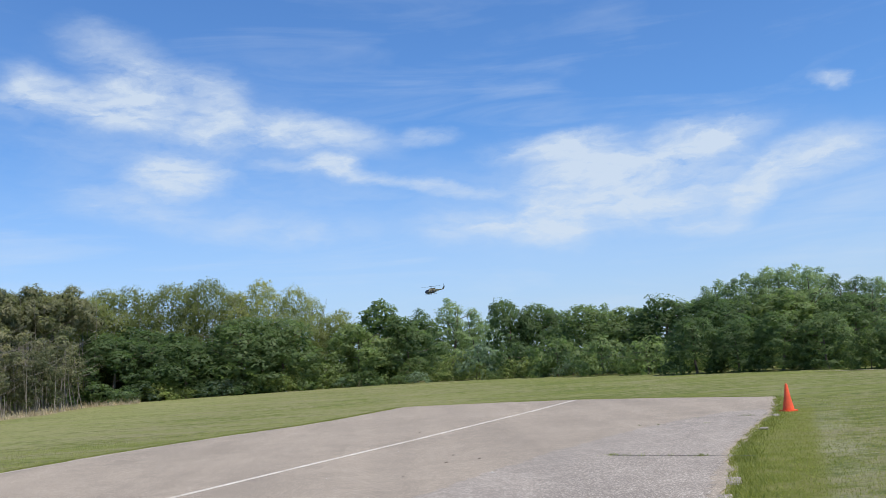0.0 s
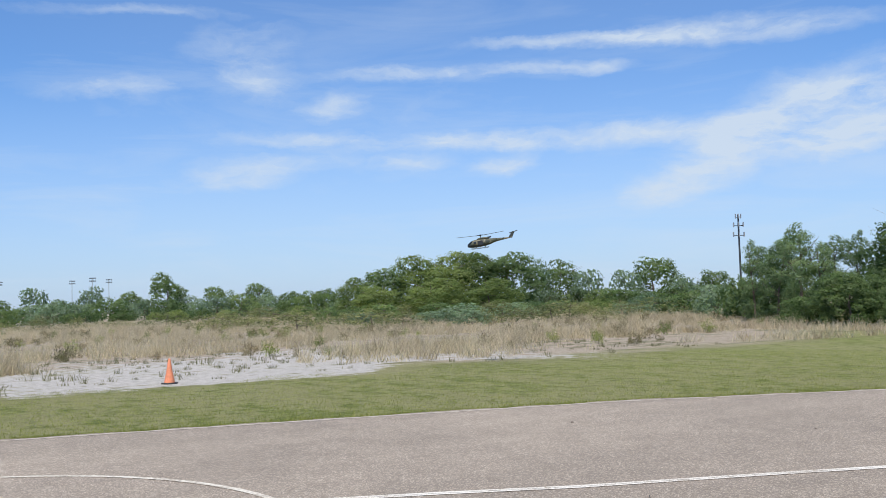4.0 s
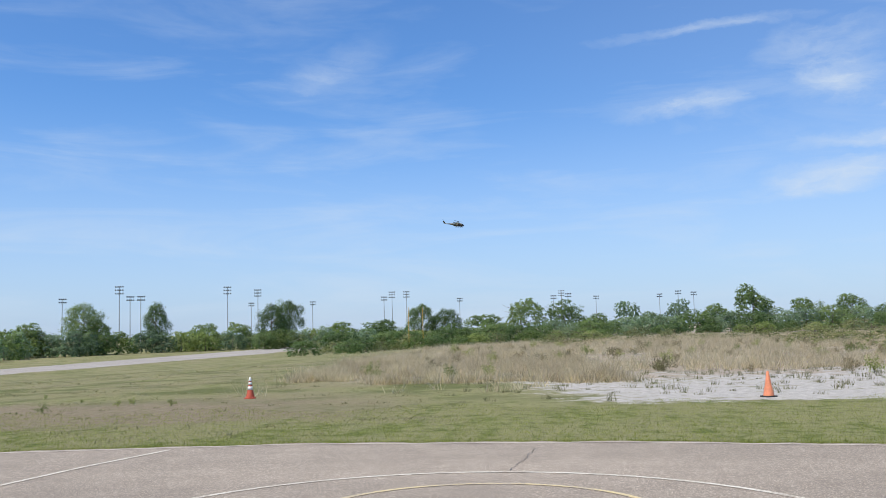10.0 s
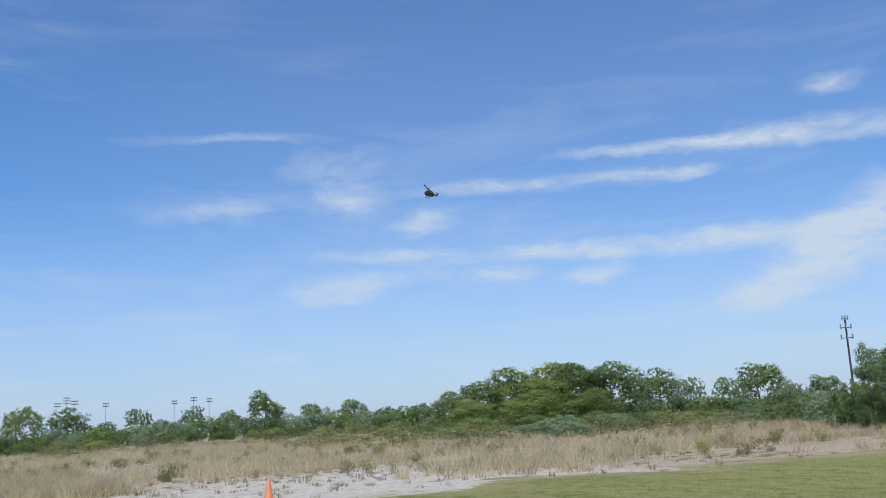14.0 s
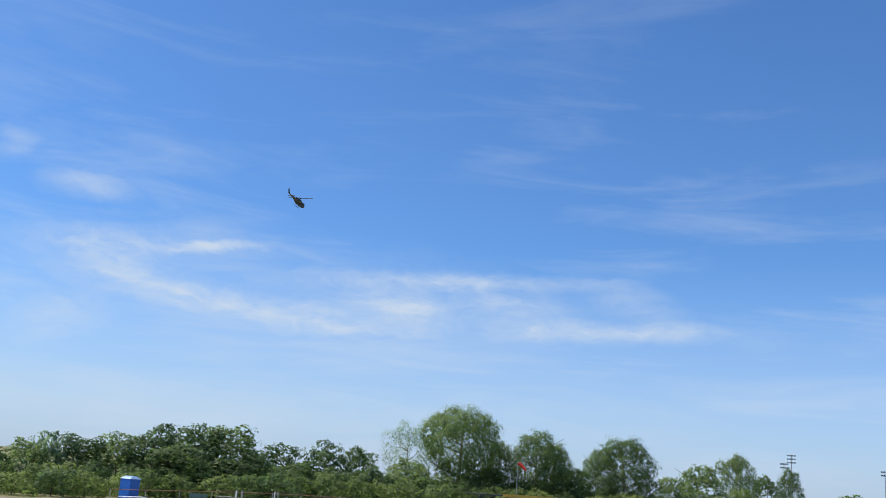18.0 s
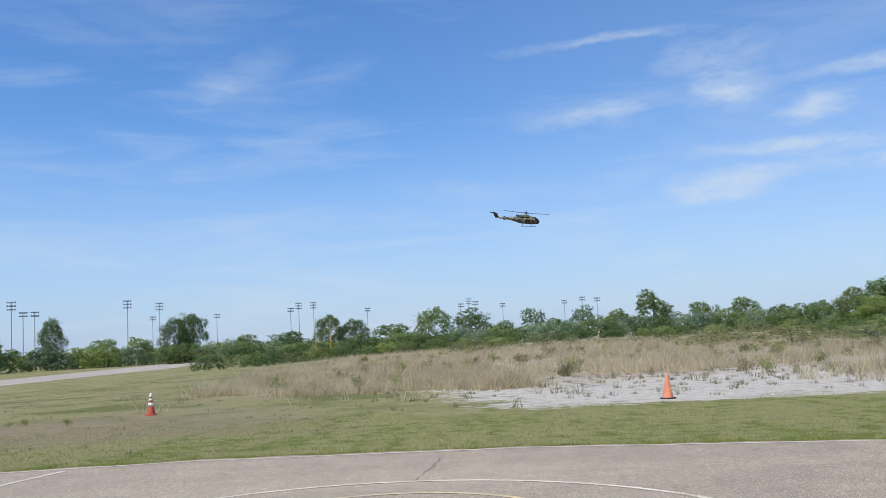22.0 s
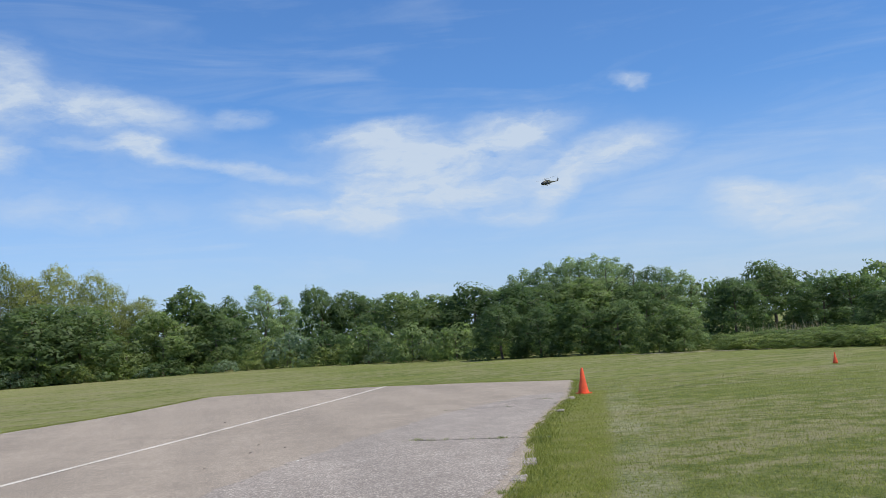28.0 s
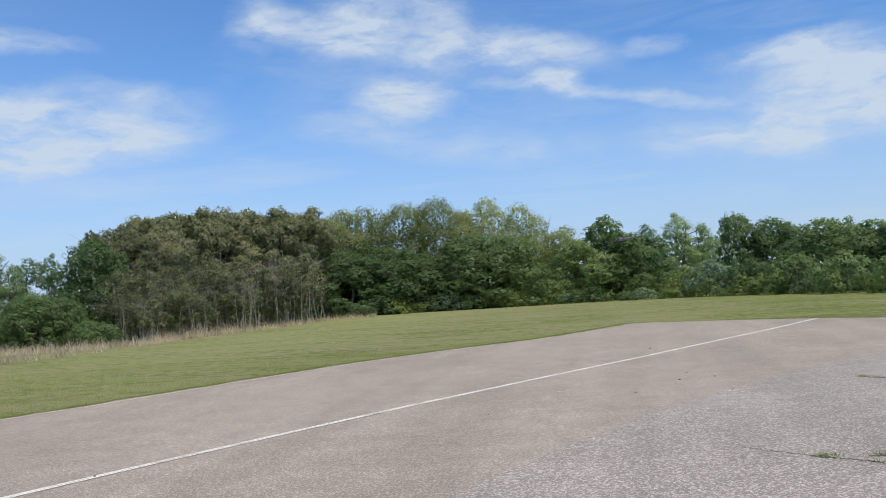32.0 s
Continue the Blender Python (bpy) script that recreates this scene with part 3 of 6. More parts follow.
def paving():
    slab("asphalt_court", EDGE, TOP, 0.12, M_ASPHALT, "worn grey-brown asphalt court with a crumbling grass-grown edge", "pavement")
    slab("coarse_patch", [(-2.6, 3.4), (-1.3, 8.0), (0.2, 11.7), (2.5, 15.6), (5.0, 19.0), (7.6, 21.6), (8.55, 21.6), (8.1, 20.4), (6.4, 17.2), (4.9, 14.2), (4.2, 12.5), (3.2, 10.1), (2.5, 8.9), (1.7, 6.9), (0.8, 4.4), (0.3, 2.9)],
         TOP + 0.004, 0.003, M_COARSE, "paler coarse aggregate resurfacing on the court", "pavement", 0.06)
    def along(pts):
        out = []
        for (x0, y0), (x1, y1) in zip(pts, pts[1:]):
            out += [(x0 + (x1 - x0) * k / 6, y0 + (y1 - y0) * k / 6) for k in range(6)]
        return out + [pts[-1]]
    track("road", along([(8.0, -26.4), (-4.0, -26.6), (-12.9, -27.6), (-16.8, -28.6), (-22.7, -32.0), (-32.8, -37.7), (-45.0, -43.6), (-58.4, -48.6), (-78.7, -50.2), (-105.0, -48.6), (-161.0, -44.0), (-250.0, -38.0)]),
          along([(6.0, -38.0), (-8.0, -39.4), (-18.4, -40.2), (-23.0, -41.4), (-31.5, -45.8), (-48.6, -55.2), (-62.0, -60.4), (-76.0, -63.6), (-102.0, -65.4), (-135.0, -64.0), (-190.0, -60.0), (-290.0, -54.0)]),
          M_ROAD, "pale grey paved track crossing the field", "road")
    track("walkway", along([(4.0, -72.0), (-14.0, -74.5), (-26.0, -79.2), (-60.0, -79.0), (-90.0, -77.0), (-112.0, -75.6)]),
          along([(4.0, -80.0), (-16.0, -82.5), (-28.0, -83.4), (-60.0, -81.6), (-90.0, -79.6), (-112.0, -77.6)]), M_ROAD, "pale concrete walkway under the picnic tables", "path")
    z = TOP + 0.005
    strip("pavement_edge", [(x + 0.14, y - 0.05) for x, y in along(EDGE[1:13])], 0.08, z, M_EDGE, "pale crumbled rim of the asphalt along the grass", "edge")
    main = along([(-7.65, 3.0), (-7.05, 4.3), (-6.5, 5.4), (-5.85, 7.0), (-5.0, 9.0), (-4.32, 10.5), (-3.05, 13.2), (-1.45, 16.3), (0.4, 19.8), (1.6, 22.2), (3.75, 26.4), (6.0, 31.1)])
    for off in (-0.029, 0.029):
        strip("court_line", [(x + off * 0.9, y - off * 0.45) for x, y in main], 0.05, z, M_WHITE, "worn white painted stripe of the double court line")
    strip("court_line", [(-7.35, -20.0), (-7.5, -10.0), (-7.45, -7.0)], 0.085, z, M_WHITE, "worn white painted line on the asphalt")
    strip("court_line", [(-8.4, -6.25), (-9.3, -5.95), (-10.9, -5.53), (-12.0, -5.24), (-13.5, -4.7)], 0.07, z, M_FAINT, "faint white painted oblique line on the asphalt")
    strip("court_circle", circle(-7.5, -0.33, 3.45), 0.07, z, M_FAINT, "faint white painted outer circle on the asphalt")
    strip("court_circle", circle(-8.55, -0.2, 1.62), 0.07, z, M_YELLOW_LINE, "patchy yellow and white painted inner circle")
    strip("court_arc", circle(-8.3, -15.2, 2.1, -20, 200), 0.06, z, M_FAINT, "faint painted arc on the asphalt")
    strip("court_arc", circle(-8.3, -15.4, 1.1, -10, 190), 0.06, z, M_FAINT, "small faint painted arc on the asphalt")


ground()
paving()

# ---- foliage ----


def leaf_mesh(name, pos, out, size, seed, mat, aspect=0.55, droop=0.0, face=None):
    """A mesh of leaves: bent quads, or, where face gives the way the boughs look, plain pointed leaves shaded towards it."""
    rng = np.random.default_rng(seed)
    k = len(pos)
    side = np.cross(out, rng.normal(size=(k, 3)))
    side /= np.linalg.norm(side, axis=1)[:, None] + 1e-9
    up = np.cross(out, side)
    if droop:
        up = up * (1 - droop) + np.array([0, 0, -1.0]) * droop * np.where(up[:, 2:3] > 0, -1, 1)
    s = (size * rng.uniform(0.6, 1.35, k))[:, None]
    wide = s * (aspect if np.isscalar(aspect) else aspect[:, None])
    bow = out * s * 0.2
    n = 4 if face is None else 3
    co = np.stack([pos - up * s - bow, pos + side * wide + bow, pos + up * s - bow, pos - side * wide + bow] if n == 4 else [pos - up * s + side * wide, pos + up * s, pos - up * s - side * wide], axis=1).reshape(-1, 3)
    co[:, 2] = np.maximum(co[:, 2], 0.01)
    me = bpy.data.meshes.new(name)
    me.vertices.add(len(co))
    me.vertices.foreach_set("co", co.ravel())
    me.loops.add(k * n)
    me.loops.foreach_set("vertex_index", np.arange(k * n, dtype=np.int32))
    me.polygons.add(k)
    me.polygons.foreach_set("loop_start", np.arange(0, k * n, n, dtype=np.int32))
    me.polygons.foreach_set("loop_total", np.full(k, n, dtype=np.int32))
    me.materials.append(mat)
    me.update(calc_edges=True)
    if face is not None:
        me.normals_split_custom_set_from_vertices(np.repeat(unit(out * 0.5 + face), n, axis=0))
    return me


def unit(v):
    return v / (np.linalg.norm(v, axis=1)[:, None] + 1e-9)


def on_boughs(rng, lob, count, near, far, bury):
    """Places on the skins of the boughs that no neighbouring bough buries, with the way outward and the bough's radius."""
    share = lob[:, 3] ** 2
    pick = rng.choice(len(lob), count * 4, p=share / share.sum())
    v = unit(rng.normal(size=(len(pick), 3)) + [0, 0, 0.3])
    r = lob[pick, 3]
    at = lob[pick, :3] + v * (r * rng.uniform(near, far, len(pick)))[:, None] * [1, 1, 0.85]
    gap = np.linalg.norm(at[:, None, :] - lob[None, :, :3], axis=2) / lob[None, :, 3]
    keep = (gap.min(axis=1) > bury) & (at[:, 2] > 0.03)
    return at[keep][:count], v[keep][:count], r[keep][:count]


def lobed_crown(name, lobes, leaf, total, seed, mat, flat=0.5, aspect=0.55, inner=0.5, airy=1.0, droop=0.0):
    """A crown of rounded boughs (x, y, z, radius), each covered with small sprays of leaves that face outward, over an inner layer of larger foliage."""
    rng = np.random.default_rng(seed)
    lob = np.array(lobes, float)
    leaf, total = leaf * 0.74, int(total * 1.7)
    at, v, r = on_boughs(rng, lob, max(80, total // 14), 0.78, 1.04, 0.70)
    own = rng.integers(0, len(at), total)
    w = unit(rng.normal(size=(total, 3)) + v[own] * 0.7 + [0, 0, 0.25])
    size = r[own] * rng.uniform(0.22, 0.42, len(at))[own] * airy
    pos = at[own] + w * (size * rng.random(total) ** 0.4)[:, None] * [1, 1, 0.7]
    pos[:, 2] = np.maximum(pos[:, 2], 0.03)
    out = unit(w * 0.55 + v[own] * 0.6 + rng.normal(size=(total, 3)) * flat + [0, 0, 0.45])
    s, wide, face = np.full(total, leaf), np.full(total, aspect), v[own] * 0.75 + w * 0.25
    if inner:
        at, v, r = on_boughs(rng, lob, int(total * inner), 0.58, 0.86, 0.56)
        pos, s, wide = np.concatenate([pos, at]), np.concatenate([s, np.full(len(at), leaf * 1.8)]), np.concatenate([wide, np.full(len(at), max(aspect, 0.62))])
        out = np.concatenate([out, unit(v + rng.normal(size=v.shape) * 0.5 + [0, 0, 0.15])])
        face = np.concatenate([face, v])
    hub = np.array([0, 0, lob[:, 2].mean() * 0.7])
    return leaf_mesh(name, pos, out, s, seed + 1, mat, wide, droop, face + unit(pos - hub) * 0.45)


def leaf_cloud(name, clumps, leaf, per, seed, mat, flat=0.6, aspect=0.55):
    """Loose leaves round a few clumps (x, y, z, radius)."""
    rng = np.random.default_rng(seed)
    centre = np.repeat(np.array(clumps, float), per, axis=0)
    v = unit(rng.normal(size=(len(centre), 3)))
    pos = centre[:, :3] + v * (centre[:, 3] * rng.uniform(0.25, 1.0, len(centre)) ** 0.5)[:, None]
    out = unit(v + rng.normal(size=(len(centre), 3)) * flat + [0, 0, 0.5])
    return leaf_mesh(name, pos, out, np.full(len(centre), leaf), seed, mat, aspect)


def blade_cloud(name, base, height, width, seed, mat, lean=0.35):
    """Upright grass blades, one triangle each, at the base points."""
    rng = np.random.default_rng(seed)
    k = len(base)
    a = rng.uniform(0, math.tau, k)
    h = height * rng.uniform(0.55, 1.2, k)
    side = np.stack([np.cos(a), np.sin(a), np.zeros(k)], 1) * (width * rng.uniform(0.7, 1.3, k))[:, None]
    tip = base + np.stack([rng.normal(size=k) * lean * h, rng.normal(size=k) * lean * h, h], 1)
    co = np.stack([base - side, base + side, tip], 1).reshape(-1, 3)
    me = bpy.data.meshes.new(name)
    me.vertices.add(len(co))
    me.vertices.foreach_set("co", co.ravel())
    me.loops.add(k * 3)
    me.loops.foreach_set("vertex_index", np.arange(k * 3, dtype=np.int32))
    me.polygons.add(k)
    me.polygons.foreach_set("loop_start", np.arange(0, k * 3, 3, dtype=np.int32))
    me.polygons.foreach_set("loop_total", np.full(k, 3, dtype=np.int32))
    me.materials.append(mat)
    me.update(calc_edges=True)
    return me


def limb_mesh(name, h, spread, seed, mat, stems=1, fork=0.35, thick=0.02):
    """A tapered trunk, or several stems, with limbs that rise into the crown."""
    rnd = random.Random(seed)
    bm = bmesh.new()
    for s in range(stems):
        a0 = rnd.uniform(0, math.tau)
        r0 = h * thick * (1.0 if stems == 1 else 0.5)
        base = Vector((math.cos(a0), math.sin(a0), 0)) * (0.0 if stems == 1 else r0 * 0.8 if stems < 8 else spread * rnd.uniform(0.05, 0.9))
        pts = [base + Vector((0, 0, -0.05))]
        tip = 0.1 if stems == 1 or stems > 8 else 0.3
        lean = Vector((rnd.uniform(-tip, tip), rnd.uniform(-tip, tip), 0))
        for k in range(1, 5):
            pts.append(base + lean * h * k / 4 + Vector((rnd.uniform(-1, 1), rnd.uniform(-1, 1), 0)) * h * 0.015 + Vector((0, 0, h * 0.9 * k / 4)))
        for k in range(4):
            bar(bm, pts[k], pts[k + 1], r0 * (1 - k * 0.22), r0 * (1 - (k + 1) * 0.22), 7 if stems == 1 else 4)
        for k in range(7 if stems == 1 else 2):
            f = rnd.uniform(fork, 0.85)
            i = min(3, int(f * 4))
            start = pts[i].lerp(pts[i + 1], f * 4 - i)
            a = rnd.uniform(0, math.tau)
            end = start + Vector((math.cos(a) * spread * 0.75, math.sin(a) * spread * 0.75, h * rnd.uniform(0.08, 0.22)))
            mid = start.lerp(end, 0.5) + Vector((0, 0, -h * 0.02))
            bar(bm, start, mid, r0 * 0.35, r0 * 0.22, 5)
            bar(bm, mid, end, r0 * 0.22, r0 * 0.06, 4)
    me = bpy.data.meshes.new(name)
    bm.to_mesh(me)
    bm.free()
    me.materials.append(mat)
    return me


def crown_lobes(seed, h, low, spread, count, size, shape="dome"):
    """Bough centres over an uneven crown."""
    rnd = random.Random(seed)
    out = []
    for k in range(count):
        a = k * 2.39996 + rnd.uniform(-0.4, 0.4)      # an even spiral, shaken
        u = (k + rnd.uniform(0.1, 0.9)) / count
        if shape == "dome":          # a full rounded mass down to the ground
            if u < 0.6:
                z = u / 0.6 * 0.8
                r = (1 - z ** 3.2) ** 0.5
            else:                    # the broad top
                r = math.sqrt((1 - u) / 0.4) * 0.72
                z = (1 - r ** 2) ** 0.3125
        elif shape == "egg":
            r, z = math.sin(math.pi * (0.12 + 0.88 * u) ** 0.75) ** 0.7, u
        elif shape == "umbrella":    # a flat, domed top over bare stems
            r = math.sqrt(u)
            z = (1 - 0.5 * r ** 3) * rnd.uniform(0.62, 1.0)
        elif shape == "thicket":     # leafy from the top almost to the ground
            r = math.sqrt(u)
            z = (1 - 0.4 * r ** 3) * rnd.uniform(0.18, 1.0)
        elif shape == "fan":         # a spreading crown, widest near its top
            if u < 0.5:
                r, z = 0.46 + 0.54 * (u / 0.5) ** 0.9, 0.04 + 0.72 * (u / 0.5)
            else:
                r = math.sqrt((1 - u) / 0.5)
                z = 0.76 + 0.24 * (1 - r ** 3)
        else:                        # a rounded crown carried on a trunk
            if u < 0.58:
                v = -1 + 1.5 * u / 0.58
                r, z = (1 - abs(v) ** 2.6) ** 0.5, 0.5 + 0.5 * v
            else:
                r = math.sqrt((1 - u) / 0.42) * 0.9
                z = 0.5 + 0.5 * (1 - r ** 2) ** 0.4
        lump = 0.95 + (0.6 if shape in ("ball", "fan") else 0.4) * noise.noise(Vector((math.cos(a) * 1.3 + seed * 3.1, math.sin(a) * 1.3, z * 2.4)))
        deep = rnd.uniform(0.6, 1.0) ** 0.5
        q = size * rnd.uniform(0.6, 1.3)
        r = max(0.03, r) * (spread - 0.7 * size) * lump * deep
        rise = 0.95 + (0.1 if shape in ("ball", "fan") else 0.3) * noise.noise(Vector((math.cos(a) * r * 0.45, math.sin(a) * r * 0.45, seed * 1.7)))
        z = h * low + z * (h * (1 - low) - 0.6 * size) * rise * (0.5 + 0.5 * deep)
        out.append((math.cos(a) * r, math.sin(a) * r, z, q))
    # the highest boughs reach the full height
    tops = sorted(c[2] + 0.85 * c[3] for c in out)[-max(2, count // 10):]
    k = h / (sum(tops) / len(tops))
    return [(x, y, max(r * 0.45, z * k), r) for x, y, z, r in out]


NAT = 8.0   # nominal height of the tree meshes
KINDS, FAR_KINDS = {}, {}


def tree_kind(key, mat, low, spread, count, size, leaf, total, seeds, shape="dome", stems=1, bark=M_BARK, fork=0.3, thick=0.02, flat=0.5, aspect=0.55, inner=0.6, airy=1.0, droop=0.0):
    KINDS[key] = []
    for s in seeds:
        crown = lobed_crown("crown", crown_lobes(s, NAT, low, spread, count, size, shape), leaf, total, s, LEAF[mat], flat, aspect, inner, airy, droop)
        trunk = limb_mesh("trunk", NAT, spread, s, bark, stems, fork, thick)
        KINDS[key].append((trunk, crown))
        # a plainer crown for the distance
        far = lobed_crown("crown", crown_lobes(s, NAT, low, spread, count, size, shape), leaf * (1.42 if "shrub" in key else 0.9 if shape in ("ball", "fan") or key == "lime" else 1.2), int(total * (0.38 if "shrub" in key else 0.9 if shape in ("ball", "fan") or key == "lime" else 0.5)), s, LEAF[mat], flat, aspect, inner, airy, droop)
        FAR_KINDS.setdefault(key, []).append((trunk, far))


tree_kind("broad", "dark", 0.0, 4.2, 48, 1.12, 0.13, 4200, (11, 12, 13, 14))
tree_kind("maple", "mid", 0.0, 4.1, 50, 1.05, 0.13, 4200, (21, 22, 23, 24))
tree_kind("locust", "spring", 0.04, 4.0, 64, 1.0, 0.078, 11000, (31, 32, 33), stems=6, bark=M_PALE_BARK, inner=0.28, airy=1.25, flat=0.7)
tree_kind("poplar", "poplar", 0.0, 2.0, 34, 0.6, 0.07, 5000, (41, 42, 43), "egg", inner=0.4, airy=1.3)
tree_kind("lime", "bright", 0.0, 4.3, 58, 1.15, 0.12, 5000, (24, 25, 26), inner=0.9)
tree_kind("sumac", "sumac", 0.42, 4.1, 60, 0.66, 0.12, 5600, (51, 52, 53), "umbrella", stems=34, bark=M_PALE_BARK, fork=0.5, thick=0.009, aspect=0.42, inner=0.5, airy=1.2, droop=0.05)
tree_kind("low_sumac", "sumac", 0.02, 4.1, 70, 0.74, 0.125, 6000, (54, 55, 56), "thicket", stems=40, bark=M_PALE_BARK, fork=0.4, thick=0.011, aspect=0.42, inner=0.3, airy=1.2, droop=0.05)
tree_kind("shrub", "mid", 0.0, 7.0, 26, 2.2, 0.24, 1800, (61, 62, 63))
tree_kind("bright_shrub", "bright", 0.0, 7.0, 26, 2.1, 0.22, 2000, (71, 72, 73))
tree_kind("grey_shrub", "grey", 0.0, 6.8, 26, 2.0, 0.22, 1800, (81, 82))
tree_kind("olive_shrub", "olive", 0.0, 7.0, 26, 2.0, 0.22, 1100, (74, 75), inner=0.35, airy=1.3)
tree_kind("open", "dark", 0.26, 3.7, 40, 1.0, 0.085, 6600, (91, 92, 93), "ball", fork=0.3, thick=0.026, inner=0.75, airy=1.25)
tree_kind("spreading", "mid", 0.26, 4.3, 58, 1.05, 0.078, 10500, (94, 95), "fan", fork=0.25, thick=0.026, inner=0.8, airy=1.25)
tree_kind("airy", "poplar", 0.22, 3.7, 56, 0.9, 0.065, 8500, (96, 97), "ball", fork=0.2, thick=0.02, inner=0.2, airy=1.4)
LABELS = {
    "broad": ("dense dark green broadleaf tree at the edge of the field", "tree"),
    "maple": ("leafy mid-green broadleaf tree in the wood edge", "tree"),
    "lime": ("light green spreading tree beyond the meadow", "tree"),
    "locust": ("yellow-green locust tree in young leaf", "tree"),
    "poplar": ("slender fresh green poplar sapling", "tree"),
    "sumac": ("tall brownish sumac thicket with bare pale stems", "thicket"),
    "low_sumac": ("lower olive-brown sumac thicket leafy almost to the ground", "thicket"),
    "shrub": ("rounded mid-green shrub in the hedge line", "shrub"),
    "bright_shrub": ("low bright yellow-green shrub at the lawn's edge", "shrub"),
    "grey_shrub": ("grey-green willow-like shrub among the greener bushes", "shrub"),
    "olive_shrub": ("low olive-brown scrub bush among the dry grass", "shrub"),
    "open": ("tall round-crowned dark tree with a visible trunk", "tree"),
    "airy": ("thin grey-green tree with an airy see-through crown", "tree"),
    "spreading": ("tall cottonwood spreading out towards its top", "tree"),
}
tree_rnd = random.Random(5)


def plant(kind, x, y, h, wide=1.0, group=""):
    forms = (FAR_KINDS if math.hypot(x, y) > (56 if "shrub" in kind else 88) else KINDS)[kind]
    trunk, crown = forms[tree_rnd.randrange(len(forms))]
    label, category = LABELS[kind]
    top = new("tree" if category == "tree" else category)
    a, b = new("trunk" if category == "tree" else "stem", trunk), new("crown", crown)
    a.parent = b.parent = top
    s = h / NAT
    if "sumac" in kind:
        tagged(a, kind="stuff")
    top.matrix_basis = pose(x, y, gz(x, y), 0, 0, tree_rnd.uniform(0, 360)) @ Matrix.Diagonal((s * wide, s * wide, s, 1))
    return tagged(top, label, category, group)


def stand(rows, group):
    """Trees given as kind, azimuth, distance, elevation of the top, width."""
    for kind, az, dist, el, wide in rows:
        x, y = at_az(az, dist)
        if kind in ("broad", "maple", "open", "lime"):
            wide *= 1.4 if kind != "open" else 1.05
        plant(kind, x, y, EYE - gz(x, y) + dist * math.tan(radians(el)), wide, group)


stand([
    ("maple", -43, 42, 1.2, 1.2), ("broad", -40.5, 48, 0.9, 1.1), ("maple", -38.7, 60, 1.8, 0.9), ("maple", -36.9, 60, 1.7, 0.9),
    ("broad", -34.3, 62, 2.8, 0.8), ("broad", -32.2, 58, 2.0, 0.9), ("poplar", -29.6, 74, 2.7, 1.25), ("poplar", -28.7, 76, 2.95, 1.1), ("poplar", -27.9, 74, 2.9, 1.1), ("poplar", -27.1, 75, 3.1, 1.25), ("poplar", -26.3, 73, 3.35, 1.1), ("poplar", -25.6, 75, 3.75, 1.1), ("poplar", -25.0, 72, 3.85, 1.25), ("poplar", -24.2, 74, 4.1, 1.1), ("poplar", -23.5, 72, 3.9, 1.1), ("poplar", -22.8, 75, 4.05, 1.25), ("poplar", -22.1, 72, 3.8, 1.1), ("poplar", -21.4, 74, 3.85, 1.1), ("poplar", -20.7, 72, 3.5, 1.25), ("poplar", -20.0, 75, 3.55, 1.1), ("poplar", -19.2, 73, 3.2, 1.1),
    ("maple", -23.4, 70, 2.7, 1.0), ("maple", -20.4, 70, 2.4, 1.0), ("maple", -26.8, 70, 2.2, 0.9),
    ("broad", -19, 62, 2.7, 1.0), ("broad", -16.5, 64, 2.8, 1.0), ("broad", -14.2, 66, 2.4, 1.0), ("broad", -11.9, 68, 2.7, 1.0)], "wood edge by the lawn")
stand([
    ("broad", -9.2, 76, 2.9, 0.8), ("maple", -7.1, 76, 3.4, 0.55), ("poplar", -3.6, 82, 3.6, 1.3), ("poplar", -5.2, 84, 2.9, 1.1), ("poplar", -1.8, 84, 3.1, 1.2),
    ("maple", 0.4, 76, 3.6, 0.8), ("maple", -1.0, 74, 2.7, 0.9), ("locust", 3.6, 76, 3.3, 0.8), ("locust", 5.6, 78, 4.7, 0.8), ("locust", 8.3, 78, 5.1, 0.9),
    ("locust", 10.8, 78, 5.5, 0.85), ("locust", 13.2, 78, 5.3, 0.9), ("locust", 15.6, 76, 5.2, 0.85), ("locust", 17.6, 74, 5.0, 0.8)], "wood edge by the lawn")
stand([
    ("sumac", 19.5, 70, 5.3, 0.9), ("sumac", 21.8, 68, 5.3, 0.95), ("sumac", 24, 66, 5.5, 0.95), ("sumac", 26.2, 62, 5.5, 0.9), ("sumac", 28.2, 57, 5.2, 0.85),
    ("sumac", 30, 54, 4.6, 0.85), ("broad", 31.3, 50, 4.0, 0.7), ("low_sumac", 20, 62, 2.9, 1.1), ("low_sumac", 22.4, 60, 2.9, 1.1), ("low_sumac", 24.8, 56, 2.8, 1.1),
    ("low_sumac", 27, 52, 2.6, 1.1), ("low_sumac", 29.2, 48, 2.3, 1.1), ("poplar", 33.6, 56, 3.2, 0.8), ("broad", 34.4, 45, 0.9, 1.0), ("poplar", 35.6, 52, 2.7, 1.1), ("poplar", 36.8, 52, 3.8, 1.0)], "thicket by the lawn")
